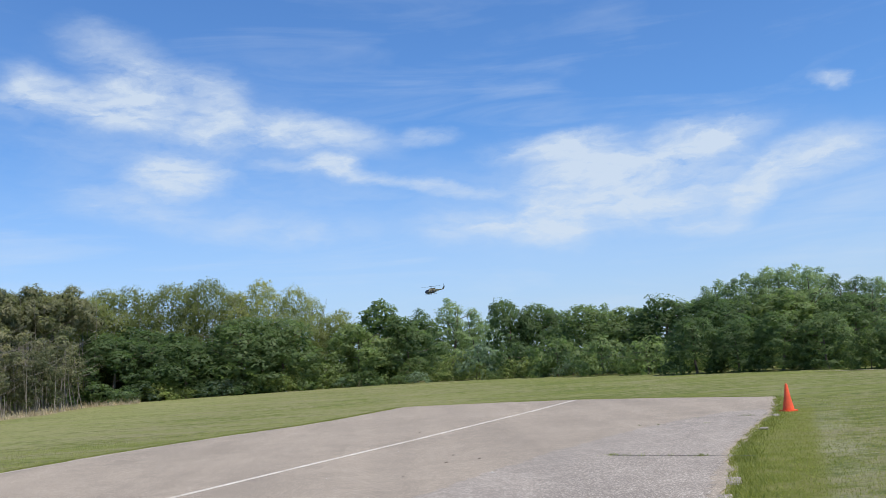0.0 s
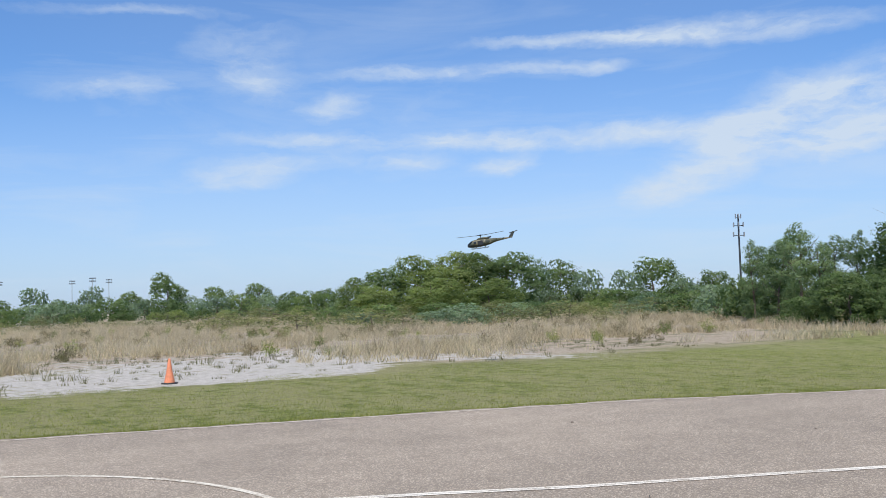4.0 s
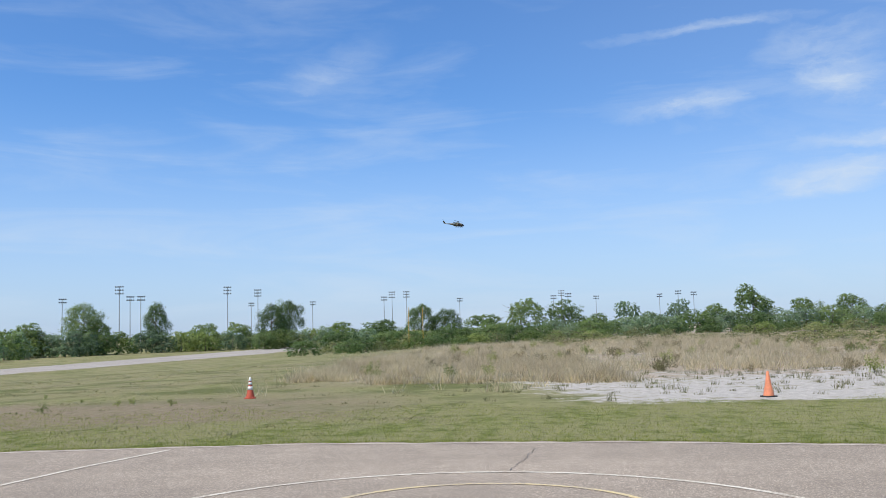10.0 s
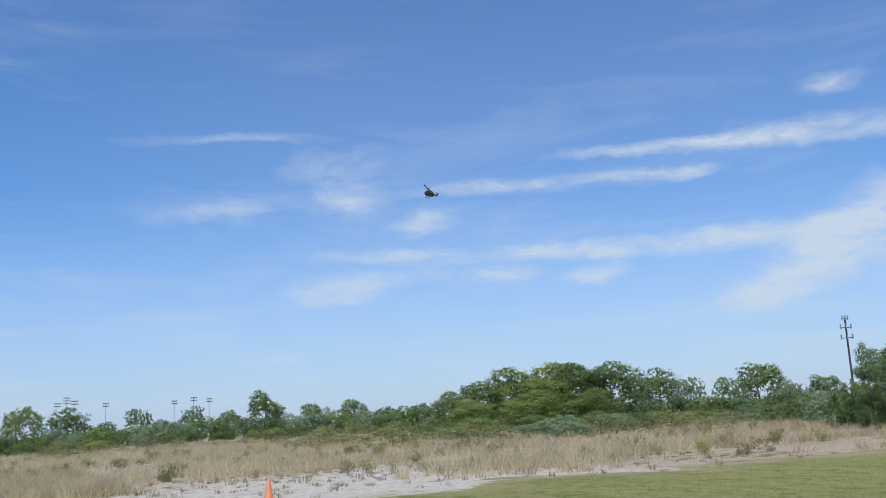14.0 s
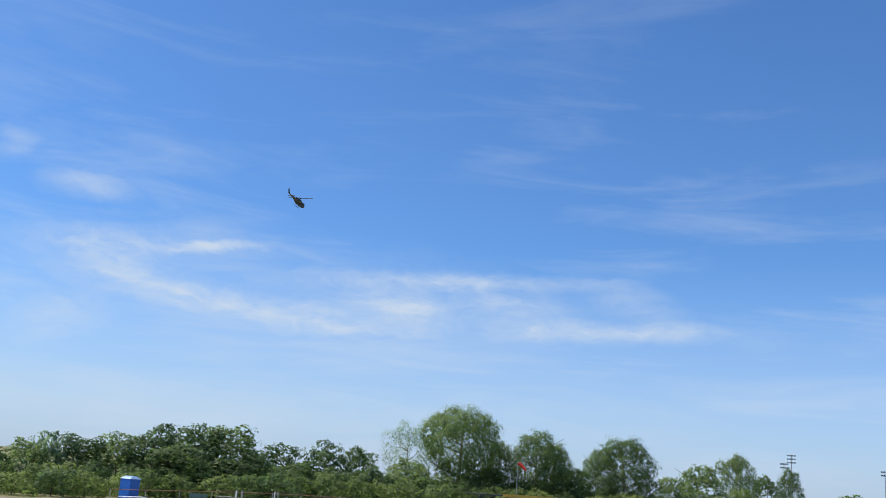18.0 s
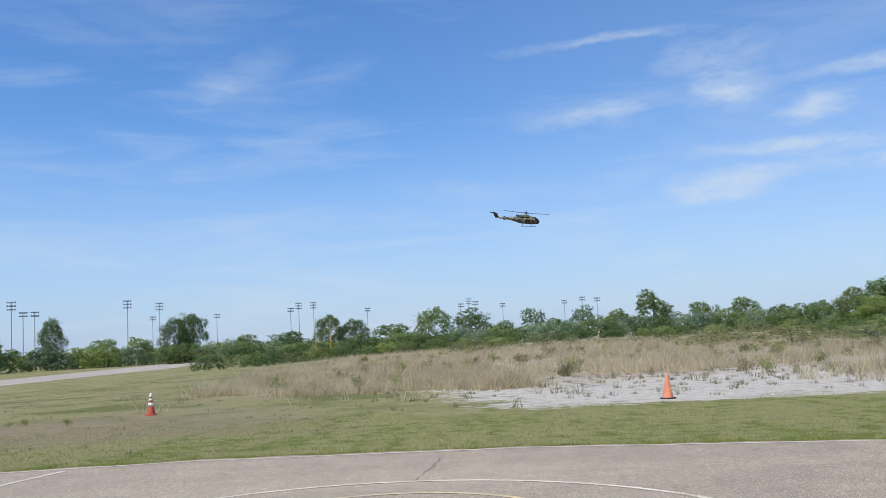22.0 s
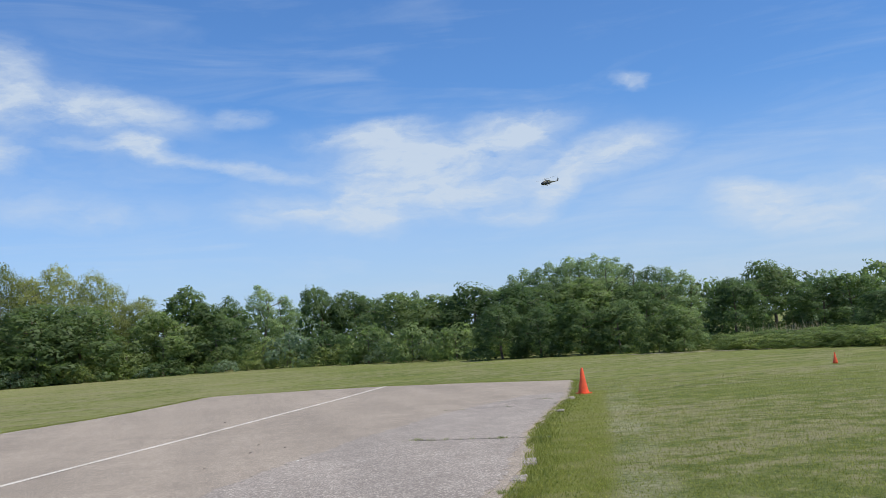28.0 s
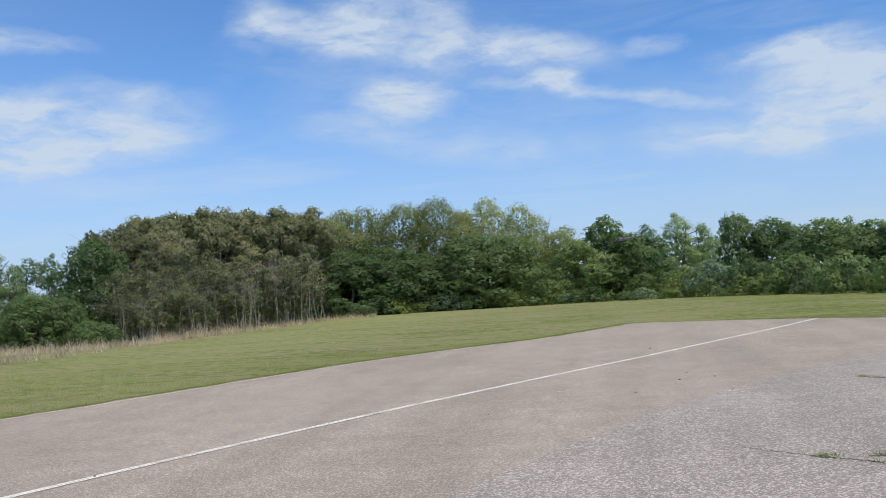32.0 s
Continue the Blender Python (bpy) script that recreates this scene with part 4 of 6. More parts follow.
stand([
    ("shrub", 31.5, 44, -0.6, 1.3), ("broad", 33.0, 46, 0.8, 0.8), ("broad", 35.4, 47, 0.9, 0.8), ("shrub", 36.8, 48, -0.2, 1.3), ("poplar", 35.0, 58, 3.0, 1.4), ("poplar", 37.6, 57, 3.2, 1.4), ("poplar", 38.8, 60, 2.6, 1.4), ("maple", 37.6, 56, 0.8, 0.8),
    ("maple", 39.6, 62, 0.6, 0.9), ("grey_shrub", 41.4, 66, 0.5, 1.2), ("shrub", 43.4, 72, 0.3, 1.3), ("grey_shrub", 45.6, 80, 0.2, 1.2), ("low_sumac", 20.6, 58, 1.9, 1.0), ("low_sumac", 23.6, 53, 1.7, 1.0), ("low_sumac", 26.4, 49, 1.4, 1.0), ("low_sumac", 29, 45.5, 1.0, 1.0)], "thicket by the lawn")
stand([
    ("poplar", 38.2, 54, 2.9, 1.1), ("poplar", 39.4, 56, 3.0, 0.8), ("shrub", 40, 60, 1.0, 0.8), ("broad", 16.5, 70, 2.6, 1.1), ("broad", 12.4, 72, 2.4, 1.2), ("broad", 9, 72, 3.2, 1.1),
    ("broad", 6.8, 72, 3.0, 1.0), ("maple", 14.5, 73, 2.8, 1.1), ("maple", 2.2, 73, 2.4, 1.0), ("bright_shrub", 4.2, 71, 0.3, 0.9), ("bright_shrub", -1.2, 71, 0.2, 0.9), ("bright_shrub", -3.8, 70, 0.4, 1.0),
    ("grey_shrub", -5.2, 69, 0.8, 1.0), ("shrub", -7.6, 68, 0.7, 1.0), ("shrub", -10, 64, 0.9, 1.0), ("shrub", -12.6, 60, 0.8, 1.0), ("shrub", -15.4, 57, 0.6, 1.0)], "wood edge by the lawn")
stand([
    ("broad", -18.2, 53, 1.5, 0.9), ("broad", -20.6, 52, 1.2, 0.9), ("maple", -23, 51, 1.4, 0.9), ("broad", -25.4, 50, 1.2, 0.9), ("bright_shrub", -27.6, 47, 0.2, 0.9),
    ("maple", -29, 47, 0.7, 0.9), ("bright_shrub", -31.4, 48, -1.1, 1.7), ("bright_shrub", -34, 47, -1.1, 1.7), ("bright_shrub", -37, 46, -1.1, 1.7), ("bright_shrub", -40, 44, -1.1, 1.7), ("broad", -44, 38, 1.5, 1.0)], "wood edge by the lawn")
# hump of trees beyond the meadow, and the trees behind it
stand([
    ("lime", 63.4, 108, 1.6, 0.8), ("broad", 61.6, 108, 2.1, 1.0), ("lime", 59.4, 110, 2.8, 0.9), ("lime", 57.4, 112, 3.0, 0.9), ("lime", 55.6, 112, 3.0, 0.9),
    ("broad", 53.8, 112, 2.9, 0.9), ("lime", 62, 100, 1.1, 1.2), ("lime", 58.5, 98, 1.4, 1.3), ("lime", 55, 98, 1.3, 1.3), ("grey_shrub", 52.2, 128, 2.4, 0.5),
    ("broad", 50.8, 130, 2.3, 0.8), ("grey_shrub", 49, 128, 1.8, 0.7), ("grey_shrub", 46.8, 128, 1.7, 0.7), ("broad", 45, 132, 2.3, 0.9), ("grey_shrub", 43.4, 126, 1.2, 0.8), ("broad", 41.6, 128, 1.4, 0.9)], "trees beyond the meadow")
# far line beyond the meadow
stand([
    ("maple", 71.8, 165, 1.3, 0.9), ("broad", 69.3, 170, 1.45, 0.9), ("maple", 67.4, 165, 0.85, 1.1), ("maple", 65.4, 165, 0.95, 1.1), ("maple", 74.7, 165, 2.1, 0.75), ("maple", 76.6, 170, 1.05, 1.1),
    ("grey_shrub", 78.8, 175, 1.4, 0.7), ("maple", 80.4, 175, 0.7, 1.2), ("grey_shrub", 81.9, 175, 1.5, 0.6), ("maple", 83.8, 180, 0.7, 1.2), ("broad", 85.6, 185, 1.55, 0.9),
    ("maple", 88.2, 185, 1.7, 0.8), ("maple", 90.6, 190, 0.85, 1.3), ("open", 93, 190, 1.25, 1.0), ("open", 94.5, 190, 1.6, 0.8), ("maple", 97, 195, 0.65, 1.3)], "far trees beyond the meadow")
# western row behind the hedge
stand([
    ("maple", 99.6, 246, 0.62, 1.2), ("open", 102.6, 240, 2.0, 0.62), ("open", 103.7, 236, 1.8, 0.7), ("airy", 103.1, 238, 2.0, 0.6), ("maple", 105.6, 240, 0.7, 1.0), ("maple", 107.6, 240, 0.7, 1.0), ("open", 110.4, 236, 2.0, 0.62),
    ("open", 114.4, 226, 2.0, 0.85), ("maple", 113.9, 224, 1.0, 0.8), ("maple", 117.5, 212, 0.9, 1.0), ("open", 120.6, 192, 2.15, 0.5), ("maple", 121.8, 180, 1.6, 0.6), ("open", 123.4, 172, 2.75, 0.62), ("maple", 125.4, 160, 2.0, 0.7),
    ("maple", 127.0, 152, 1.2, 0.8), ("open", 129.6, 142, 3.3, 0.9), ("open", 131.3, 140, 2.5, 0.66)], "western tree row")
stand([
    ("open", 134.9, 130, 3.3, 0.88), ("open", 133.8, 132, 2.7, 0.6), ("open", 137.2, 130, 2.6, 0.6), ("spreading", 139.7, 126, 4.45, 0.86), ("airy", 142.9, 128, 3.2, 0.66), ("maple", 145.6, 120, 1.5, 0.7), ("broad", 147.8, 118, 1.7, 0.75),
    ("broad", 150.5, 116, 1.4, 0.8), ("broad", 153.3, 112, 2.2, 0.9), ("broad", 155.4, 111, 2.1, 0.95), ("broad", 157.6, 110, 1.8, 0.95), ("broad", 159.6, 110, 1.25, 0.9), ("broad", 161.6, 109, 0.9, 0.9), ("grey_shrub", 163.2, 108, 1.1, 0.7), ("maple", 164.2, 106, 0.4, 0.9), ("maple", 166.2, 104, 0.0, 0.9), ("maple", 168.6, 104, -0.2, 0.9),
    ("broad", 169.6, 102, 0.7, 1.0), ("broad", 172, 102, 0.9, 1.0),
    ("maple", 132.8, 134, 1.2, 1.0), ("maple", 137.8, 128, 1.0, 1.0), ("maple", 142.4, 124, 1.0, 1.0), ("broad", 156.4, 106, 0.9, 1.1), ("broad", 152.4, 108, 0.7, 1.1), ("maple", 149.4, 112, 0.4, 1.0)], "western tree row")


def hedges():
    rnd = random.Random(9)
    def crest(az):
        """Elevation of the hedge's top."""
        return float(np.interp(az, [98, 106, 112, 118, 123, 128, 135, 145, 150, 162, 168, 175], [0.25, 0.3, 0.35, 0.6, 0.4, 0.15, 0.0, 0.0, -0.2, -0.8, -1.3, -1.4]))
    # hedge behind the picnic ground: a low front row and a taller back row
    x = 6.0
    while x > -136.0:
        y = -91.0 - 0.075 * (x + 38.0) + rnd.uniform(-1.2, 1.2)
        for back, kinds, share in ((0.0, ["shrub", "bright_shrub", "bright_shrub", "bright_shrub"], 0.8), (6.0, ["shrub", "shrub", "bright_shrub", "shrub"], 1.0)):
            px, py = x - back * 0.5 + rnd.uniform(-0.6, 0.6), y - back
            d = math.hypot(px, py)
            az = math.degrees(math.atan2(-px, py)) % 360
            h = EYE - gz(px, py) + d * math.tan(radians(crest(az)))
            h = max(1.4, h * share * rnd.uniform(1.0, 1.26))
            plant(rnd.choice(kinds), px, py, h, max(rnd.uniform(0.95, 1.2), 2.9 / h), "hedge behind the picnic ground")
        x -= rnd.uniform(3.0, 3.9) * (1.0 if x > -90 else 1.35)
    # its far end beyond the bend of the track
    for k in range(32):
        az = 122 - 25 * k / 31 + rnd.uniform(-0.3, 0.3)
        d = float(np.interp(az, [97, 108, 115, 119, 122], [232, 232, 218, 194, 162])) + rnd.uniform(-5, 8)
        px, py = at_az(az, d)
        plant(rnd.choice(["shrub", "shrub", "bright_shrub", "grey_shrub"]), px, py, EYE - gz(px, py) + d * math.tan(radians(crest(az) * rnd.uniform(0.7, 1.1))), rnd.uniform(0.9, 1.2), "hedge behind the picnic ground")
    # closed belt of bushes behind the meadow
    for k in range(58):
        az = 40 + 60 * k / 57 + rnd.uniform(-0.3, 0.3)
        d = rnd.uniform(120, 130) if az < 64 else rnd.uniform(152, 168)
        px, py = at_az(az, d)
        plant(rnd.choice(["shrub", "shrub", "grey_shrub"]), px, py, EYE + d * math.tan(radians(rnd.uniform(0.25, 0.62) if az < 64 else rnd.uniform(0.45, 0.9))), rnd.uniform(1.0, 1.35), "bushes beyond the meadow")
    # lower scrub in front of it
    for k in range(60):
        az = 40 + 62 * k / 59 + rnd.uniform(-0.6, 0.6)
        d = rnd.uniform(82, 100) if az < 66 else rnd.uniform(125, 150)
        px, py = at_az(az, d)
        plant(rnd.choice(["shrub", "bright_shrub", "shrub", "olive_shrub"]), px, py, rnd.uniform(1.1, 1.7) - gz(px, py) * 0.4, rnd.uniform(1.1, 1.7), "scrub belt beyond the meadow")
    # olive scrub that closes the back of the meadow
    for k in range(52):
        az = 43 + 44 * k / 51 + rnd.uniform(-0.5, 0.5)
        d = rnd.uniform(58, 88) if az < 72 else rnd.uniform(80, 110)
        px, py = at_az(az, d)
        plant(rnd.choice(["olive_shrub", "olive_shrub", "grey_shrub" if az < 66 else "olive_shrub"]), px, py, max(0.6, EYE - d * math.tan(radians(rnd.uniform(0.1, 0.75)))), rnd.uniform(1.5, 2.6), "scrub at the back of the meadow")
    # filler wood behind the lawn's edge
    for k in range(26):
        az = -47 + 78 * k / 25
        d = 62 + 18 * (1 - ((az + 2) / 46) ** 2) + rnd.uniform(6, 12)
        px, py = at_az(az, d)
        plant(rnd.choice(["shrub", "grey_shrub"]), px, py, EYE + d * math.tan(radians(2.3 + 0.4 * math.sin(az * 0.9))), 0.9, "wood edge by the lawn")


hedges()
stand([("bright_shrub", -32.0 - 0.62 * k, 45.2 - 0.34 * k + 1.6 * (k % 2), (-1.30, -1.12, -1.38, -1.05)[k % 4], 2.1 + 0.3 * (k % 3)) for k in range(15)], "hedge along the lawn")
edge_rnd = random.Random(77)
for k in range(38):
    az = -28.6 + 1.18 * k
    stand([(edge_rnd.choice(["bright_shrub", "shrub", "bright_shrub", "grey_shrub"]), az, float(np.interp(az, [-29, -22, -15, -8, 0, 8, 16], [50.5, 56.5, 60, 66, 70, 70, 67])) + edge_rnd.uniform(-0.6, 1.2), edge_rnd.uniform(-0.95, -0.1), edge_rnd.uniform(1.0, 1.6))], "undergrowth along the wood edge")
stand([("broad", 18.6 + 2.4 * k, 78 - 2.8 * k, 4.2, 0.9) for k in range(5)], "thicket by the lawn")
# low undergrowth among the sumac stems
stand([("shrub", 19.6, 68, 0.2, 1.0), ("shrub", 22, 65, 0.3, 1.0), ("shrub", 24.6, 60, 0.2, 1.0), ("shrub", 27, 56, 0.2, 1.0), ("shrub", 29.4, 51, 0.0, 1.0)], "thicket by the lawn")

# ---- grass, weeds and cracks ----


def meadow_rim(y):
    def sm(a, b):
        f = np.clip((y - a) / (b - a), 0, 1)
        return f * f * (3 - 2 * f)
    return -27.5 + 7.1 * sm(8, 15) - 5 * sm(27, 34) - 10 * (1 - sm(-14, -4))


def inside(poly, x, y):
    """Which of the points lie inside the polygon."""
    hit = np.zeros(len(x), bool)
    for (x0, y0), (x1, y1) in zip(poly, poly[1:] + poly[:1]):
        if y0 != y1:
            hit ^= ((y0 > y) != (y1 > y)) & (x < (x1 - x0) * (y - y0) / (y1 - y0) + x0)
    return hit


def grasses():
    rng = np.random.default_rng(3)
    # mown lawn near the court, thinning with distance
    n = 620000
    r, a = 4 + 24 * rng.random(n) ** 0.8, radians(-55) + radians(180) * rng.random(n)
    x, y = -np.sin(a) * r, np.cos(a) * r
    keep = ~inside(EDGE, x, y) & (x > -20.3 + 0.8 * np.sin(y * 1.3)) & (rng.random(n) < np.clip(9 / r, 0.15, 0.8))
    x, y = x[keep], y[keep]
    base = np.stack([x, y, np.zeros(len(x)) - 0.005], 1)
    me = blade_cloud("lawn_grass", base, 0.034, 0.0055, 4, LEAF["lawn"], 0.6)
    tagged(new("lawn_grass", me), "short mown green grass blades round the court", "grass", kind="stuff")
    # tussocks on the worn western lawn
    n = 2000
    a, d = np.radians(rng.uniform(92, 160, n)), 15 + 50 * rng.random(n) ** 0.9
    x, y = -np.sin(a) * d, np.cos(a) * d
    keep = ~inside(EDGE, x, y) & (y > np.interp(x, [-105, -78.7, -58.4, -45, -32.8, -22.7, -12.9, -4], [-48.6, -50.2, -48.6, -43.6, -37.7, -32.0, -27.6, -26.6]) + 0.8)
    per = 16
    x, y, h = np.repeat(x[keep], per), np.repeat(y[keep], per), np.repeat(0.02 + 0.055 * rng.random(keep.sum()) ** 2, per)
    wide = np.repeat(rng.uniform(0.06, 0.20, keep.sum()), per)
    x, y = x + rng.normal(size=len(x)) * wide, y + rng.normal(size=len(x)) * wide
    me = blade_cloud("tussock_grass", np.stack([x, y, [gz(px, py) - 0.005 for px, py in zip(x, y)]], 1), h, 0.012, 14, LEAF["tuft"], 0.8)
    tagged(new("tussock_grass", me), "scattered tussocks of coarse grass on the worn lawn", "grass", kind="stuff")
    # longer grass along the court's broken edge
    n = 42000
    k = rng.integers(0, len(EDGE) - 2, n)
    e = np.array(EDGE)
    f = rng.random(n)[:, None]
    way = e[k + 1] - e[k]
    outward = np.stack([-way[:, 1], way[:, 0]], 1) / np.linalg.norm(way, axis=1)[:, None]
    p = e[k] * (1 - f) + e[k + 1] * f + outward * (np.abs(rng.normal(size=(n, 1))) * 0.2 - 0.02)
    me = blade_cloud("edge_grass", np.stack([p[:, 0], p[:, 1], np.full(n, 0.0)], 1), 0.055, 0.005, 5, LEAF["lawn"], 0.5)
    tagged(new("edge_grass", me), "ragged longer grass creeping over the asphalt edge", "grass", kind="stuff")
    # tall dry tufts of the meadow
    n = 34000
    x, y = -20 - 100 * rng.random(n) ** 1.6, -24 + 95 * rng.random(n)
    rim = meadow_rim(y)
    patch = np.array([noise.noise(Vector((px * 0.22, py * 0.1, 3.1))) for px, py in zip(x, y)])
    clump = np.array([noise.noise(Vector((px * 0.7, py * 0.55, 8.4))) for px, py in zip(x, y)])
    open_sand = (x > -28.5 - 3 * patch) & (y < 13) & (y > 1.5)
    streaks = (x > -27 + 4 * clump) & (y > 10) & (y < 19.5)
    need = np.where(open_sand | streaks, np.where(streaks, 0.30, 0.42), np.where((x > -40) & (y < 30), 0.05 - 0.45 * clump, -0.05 - 0.010 * (rim - x)))
    keep = (x < rim + 1 + patch * 12) & (y > -7.5) & (patch > need) & (rng.random(n) < np.clip(0.25 + (rim - x) * 0.08, 0.1, 1))
    # a closed stand of it where the meadow meets the worn lawn
    qx, qy = -26 - 26 * rng.random(6500), -7 + 11 * rng.random(6500)
    qn = np.array([noise.noise(Vector((px * 0.3, py * 0.3, 5.7))) for px, py in zip(qx, qy)])
    close = (qx < -29.0 - 0.2 * (4 - qy) + 5 * qn) & (qn > -0.25)
    x, y = np.concatenate([x[keep], qx[close]]), np.concatenate([y[keep], qy[close]])
    patch, clump = np.concatenate([patch[keep], 0.3 * qn[close]]), np.concatenate([clump[keep], 0.6 * qn[close]])
    per = 13
    bx = np.repeat(x, per) + rng.normal(size=len(x) * per) * 0.13
    by = np.repeat(y, per) + rng.normal(size=len(x) * per) * 0.13
    h = np.repeat(0.16 + 0.26 * rng.random(len(x)) + np.clip(patch, -0.3, 1) * 0.6 + np.clip(clump, -0.4, 1) * 0.3, per)
    z = np.array([gz(px, py) for px, py in zip(bx, by)])
    me = blade_cloud("meadow_grass", np.stack([bx, by, z], 1), h, 0.010, 6, LEAF["tan"], 0.55)
    tagged(new("meadow_grass", me), "tall tan dry grass tufts of the meadow", "grass", kind="stuff")
    # long dry grass at the thicket's foot
    n = 9000
    a = rng.uniform(15, 43, n)
    d = np.interp(a, [15, 18, 20, 24, 29, 33, 38, 43], [66, 64, 56, 49.5, 42.5, 41.5, 44, 50]) + rng.normal(size=n) * 0.7
    bx, by = -np.sin(np.radians(a)) * d, np.cos(np.radians(a)) * d
    me = blade_cloud("fringe_grass", np.stack([bx, by, np.zeros(n)], 1), 0.12 + 0.4 * rng.random(n) ** 2, 0.014, 8, LEAF["tan"], 0.4)
    n = 500
    a, d = rng.uniform(-37, -32.6, n), rng.uniform(46.5, 49, n)
    reeds = blade_cloud("reed_grass", np.stack([-np.sin(np.radians(a)) * d, np.cos(np.radians(a)) * d, np.zeros(n)], 1), 0.75 + 0.45 * rng.random(n), 0.016, 18, LEAF["tan"], 0.2)
    tagged(new("reed_grass", reeds), "tall pale dry reeds behind the low hedge", "grass", kind="stuff")
    tagged(new("fringe_grass", me), "long dry pinkish grass at the thicket's foot", "grass", kind="stuff")
    # small tufts on the sand
    n = 380
    x, y = -20.5 - 12 * rng.random(n) ** 0.7, -1 + 25 * rng.random(n)
    per = 16
    bx, by = np.repeat(x, per) + rng.normal(size=n * per) * 0.07, np.repeat(y, per) + rng.normal(size=n * per) * 0.07
    me = blade_cloud("sand_grass", np.stack([bx, by, np.zeros(n * per)], 1), np.repeat(0.06 + 0.18 * rng.random(n) ** 2, per), 0.008, 7, LEAF["tuft"], 0.4)
    tagged(new("sand_grass", me), "small grass tufts scattered over the bare sand", "grass", kind="stuff")


def weeds():
    """Leafy weeds that stand above the grass."""
    rnd = random.Random(17)
    leaves = [leaf_cloud("leaves", [(rnd.gauss(0, 0.2), rnd.gauss(0, 0.2), 0.06 + 0.48 * rnd.random() ** 1.3, 0.13) for k in range(20)], 0.034, 20, 200 + q, LEAF[("dead", "dead", "spring")[q]]) for q in range(3)]
    stems = [limb_mesh("stem", 0.7, 0.2, 300 + q, M_BARK, 3, 0.3, 0.02) for q in range(3)]
    def weed(x, y, h, name, label, group):
        top, q = new(name), 2 if "green" in label else rnd.randrange(3)
        for ob in (new("stem", stems[q]), new("leaves", leaves[q])):
            ob.parent = top
        top.matrix_basis = pose(x, y, gz(x, y), 0, 0, rnd.uniform(0, 360)) @ Matrix.Diagonal((h * 1.2, h * 1.2, h / 0.7, 1))
        tagged(top, label, "weed", group)
    for x, y, h in ((-20.7, -10.2, 0.42), (-22.2, -9.1, 0.3), (-22.6, -8.9, 0.34), (-22.0, -7.7, 0.36), (-25.5, -12.5, 0.25), (-28.0, -17.0, 0.25), (-23.6, -10.6, 0.2)):
        weed(x, y, h * 0.62, "weed", "single dark green weed standing in the dry lawn", "weeds in the dry lawn")
    for k in range(230):
        y = rnd.uniform(-6, 50)
        x = float(meadow_rim(np.array([float(y)]))[0]) - 3 - 50 * rnd.random() ** 1.2
        weed(x, y, rnd.uniform(0.3, 0.7), "weed", "brown withered weed clump among the dry meadow grass", "weeds in the meadow")


def cracks():
    rnd = random.Random(23)
    def crack(a, b, width, label):
        n = 26
        pts = []
        for k in range(n + 1):
            f = k / n
            pts.append((a[0] + (b[0] - a[0]) * f + rnd.uniform(-0.03, 0.03), a[1] + (b[1] - a[1]) * f + rnd.uniform(-0.03, 0.03)))
        strip("crack", pts, width, TOP + 0.0075, M_CRACK, label, "crack")
        return pts
    tufts = []
    for a, b, w, lush in (((3.25, 14.5), (5.0, 13.3), 0.03, 0.8), ((0.87, 9.33), (1.47, 8.76), 0.010, 0.1), ((1.47, 8.74), (1.95, 8.42), 0.018, 0.3), ((1.9, 8.7), (2.8, 8.78), 0.026, 0.7), ((4.4, 19.6), (7.6, 18.6), 0.025, 0.3),
                          ((6.2, 20.6), (8.0, 19.9), 0.03, 0.3), ((-11.0, 0.1), (-12.9, 0.5), 0.008, 0.0), ((-5.9, 5.6), (-3.6, 4.3), 0.007, 0.0), ((2.45, 8.3), (2.15, 7.5), 0.03, 0.5)):
        pts = crack(a, b, w, "dark weathered crack across the asphalt")
        for p in pts:
            if rnd.random() < lush * 0.75:
                tufts += [(p[0] + rnd.gauss(0, 0.03), p[1] + rnd.gauss(0, 0.03), TOP) for q in range(rnd.randrange(2, 11))]
    for cx, cy, m in ((1.57, 8.74, 90), (2.08, 8.75, 70), (2.31, 8.55, 40), (2.29, 8.14, 60), (2.18, 7.81, 60), (3.27, 14.55, 50), (4.37, 13.72, 60), (2.95, 9.3, 60)):
        tufts += [(cx + rnd.gauss(0, 0.06), cy + rnd.gauss(0, 0.05), TOP) for q in range(m)]
    me = blade_cloud("crack_grass", np.array(tufts), 0.042, 0.005, 9, LEAF["spring"], 0.6)
    tagged(new("crack_grass", me), "grass tufts growing from the asphalt cracks", "grass", kind="stuff")
    # broken bits of kerb stone and litter along the edge
    for x, y, sx, sy in ((3.9, 11.25, 0.8, 0.3), (8.1, 19.97, 0.7, 0.22), (6.75, 17.23, 0.5, 0.22), (3.38, 10.1, 0.7, 0.25)):
        bm = bmesh.new()
        v = box(bm, 0, 0, 0, sx * 0.6, sy * 0.7, 0.04)
        for q in v:
            q.co += Vector((rnd.uniform(-0.05, 0.05), rnd.uniform(-0.03, 0.03), rnd.uniform(-0.01, 0.01)))
        bmesh.ops.bevel(bm, geom=bm.edges[:], offset=0.012, segments=2, affect="EDGES")
        ob = part("stone_slab", bm, M_COARSE)
        ob.matrix_basis = pose(x, y, 0.016, 0, 0, 66 + rnd.uniform(-8, 8))
        tagged(ob, "broken pale concrete slab at the asphalt edge", "slab", "broken slabs")


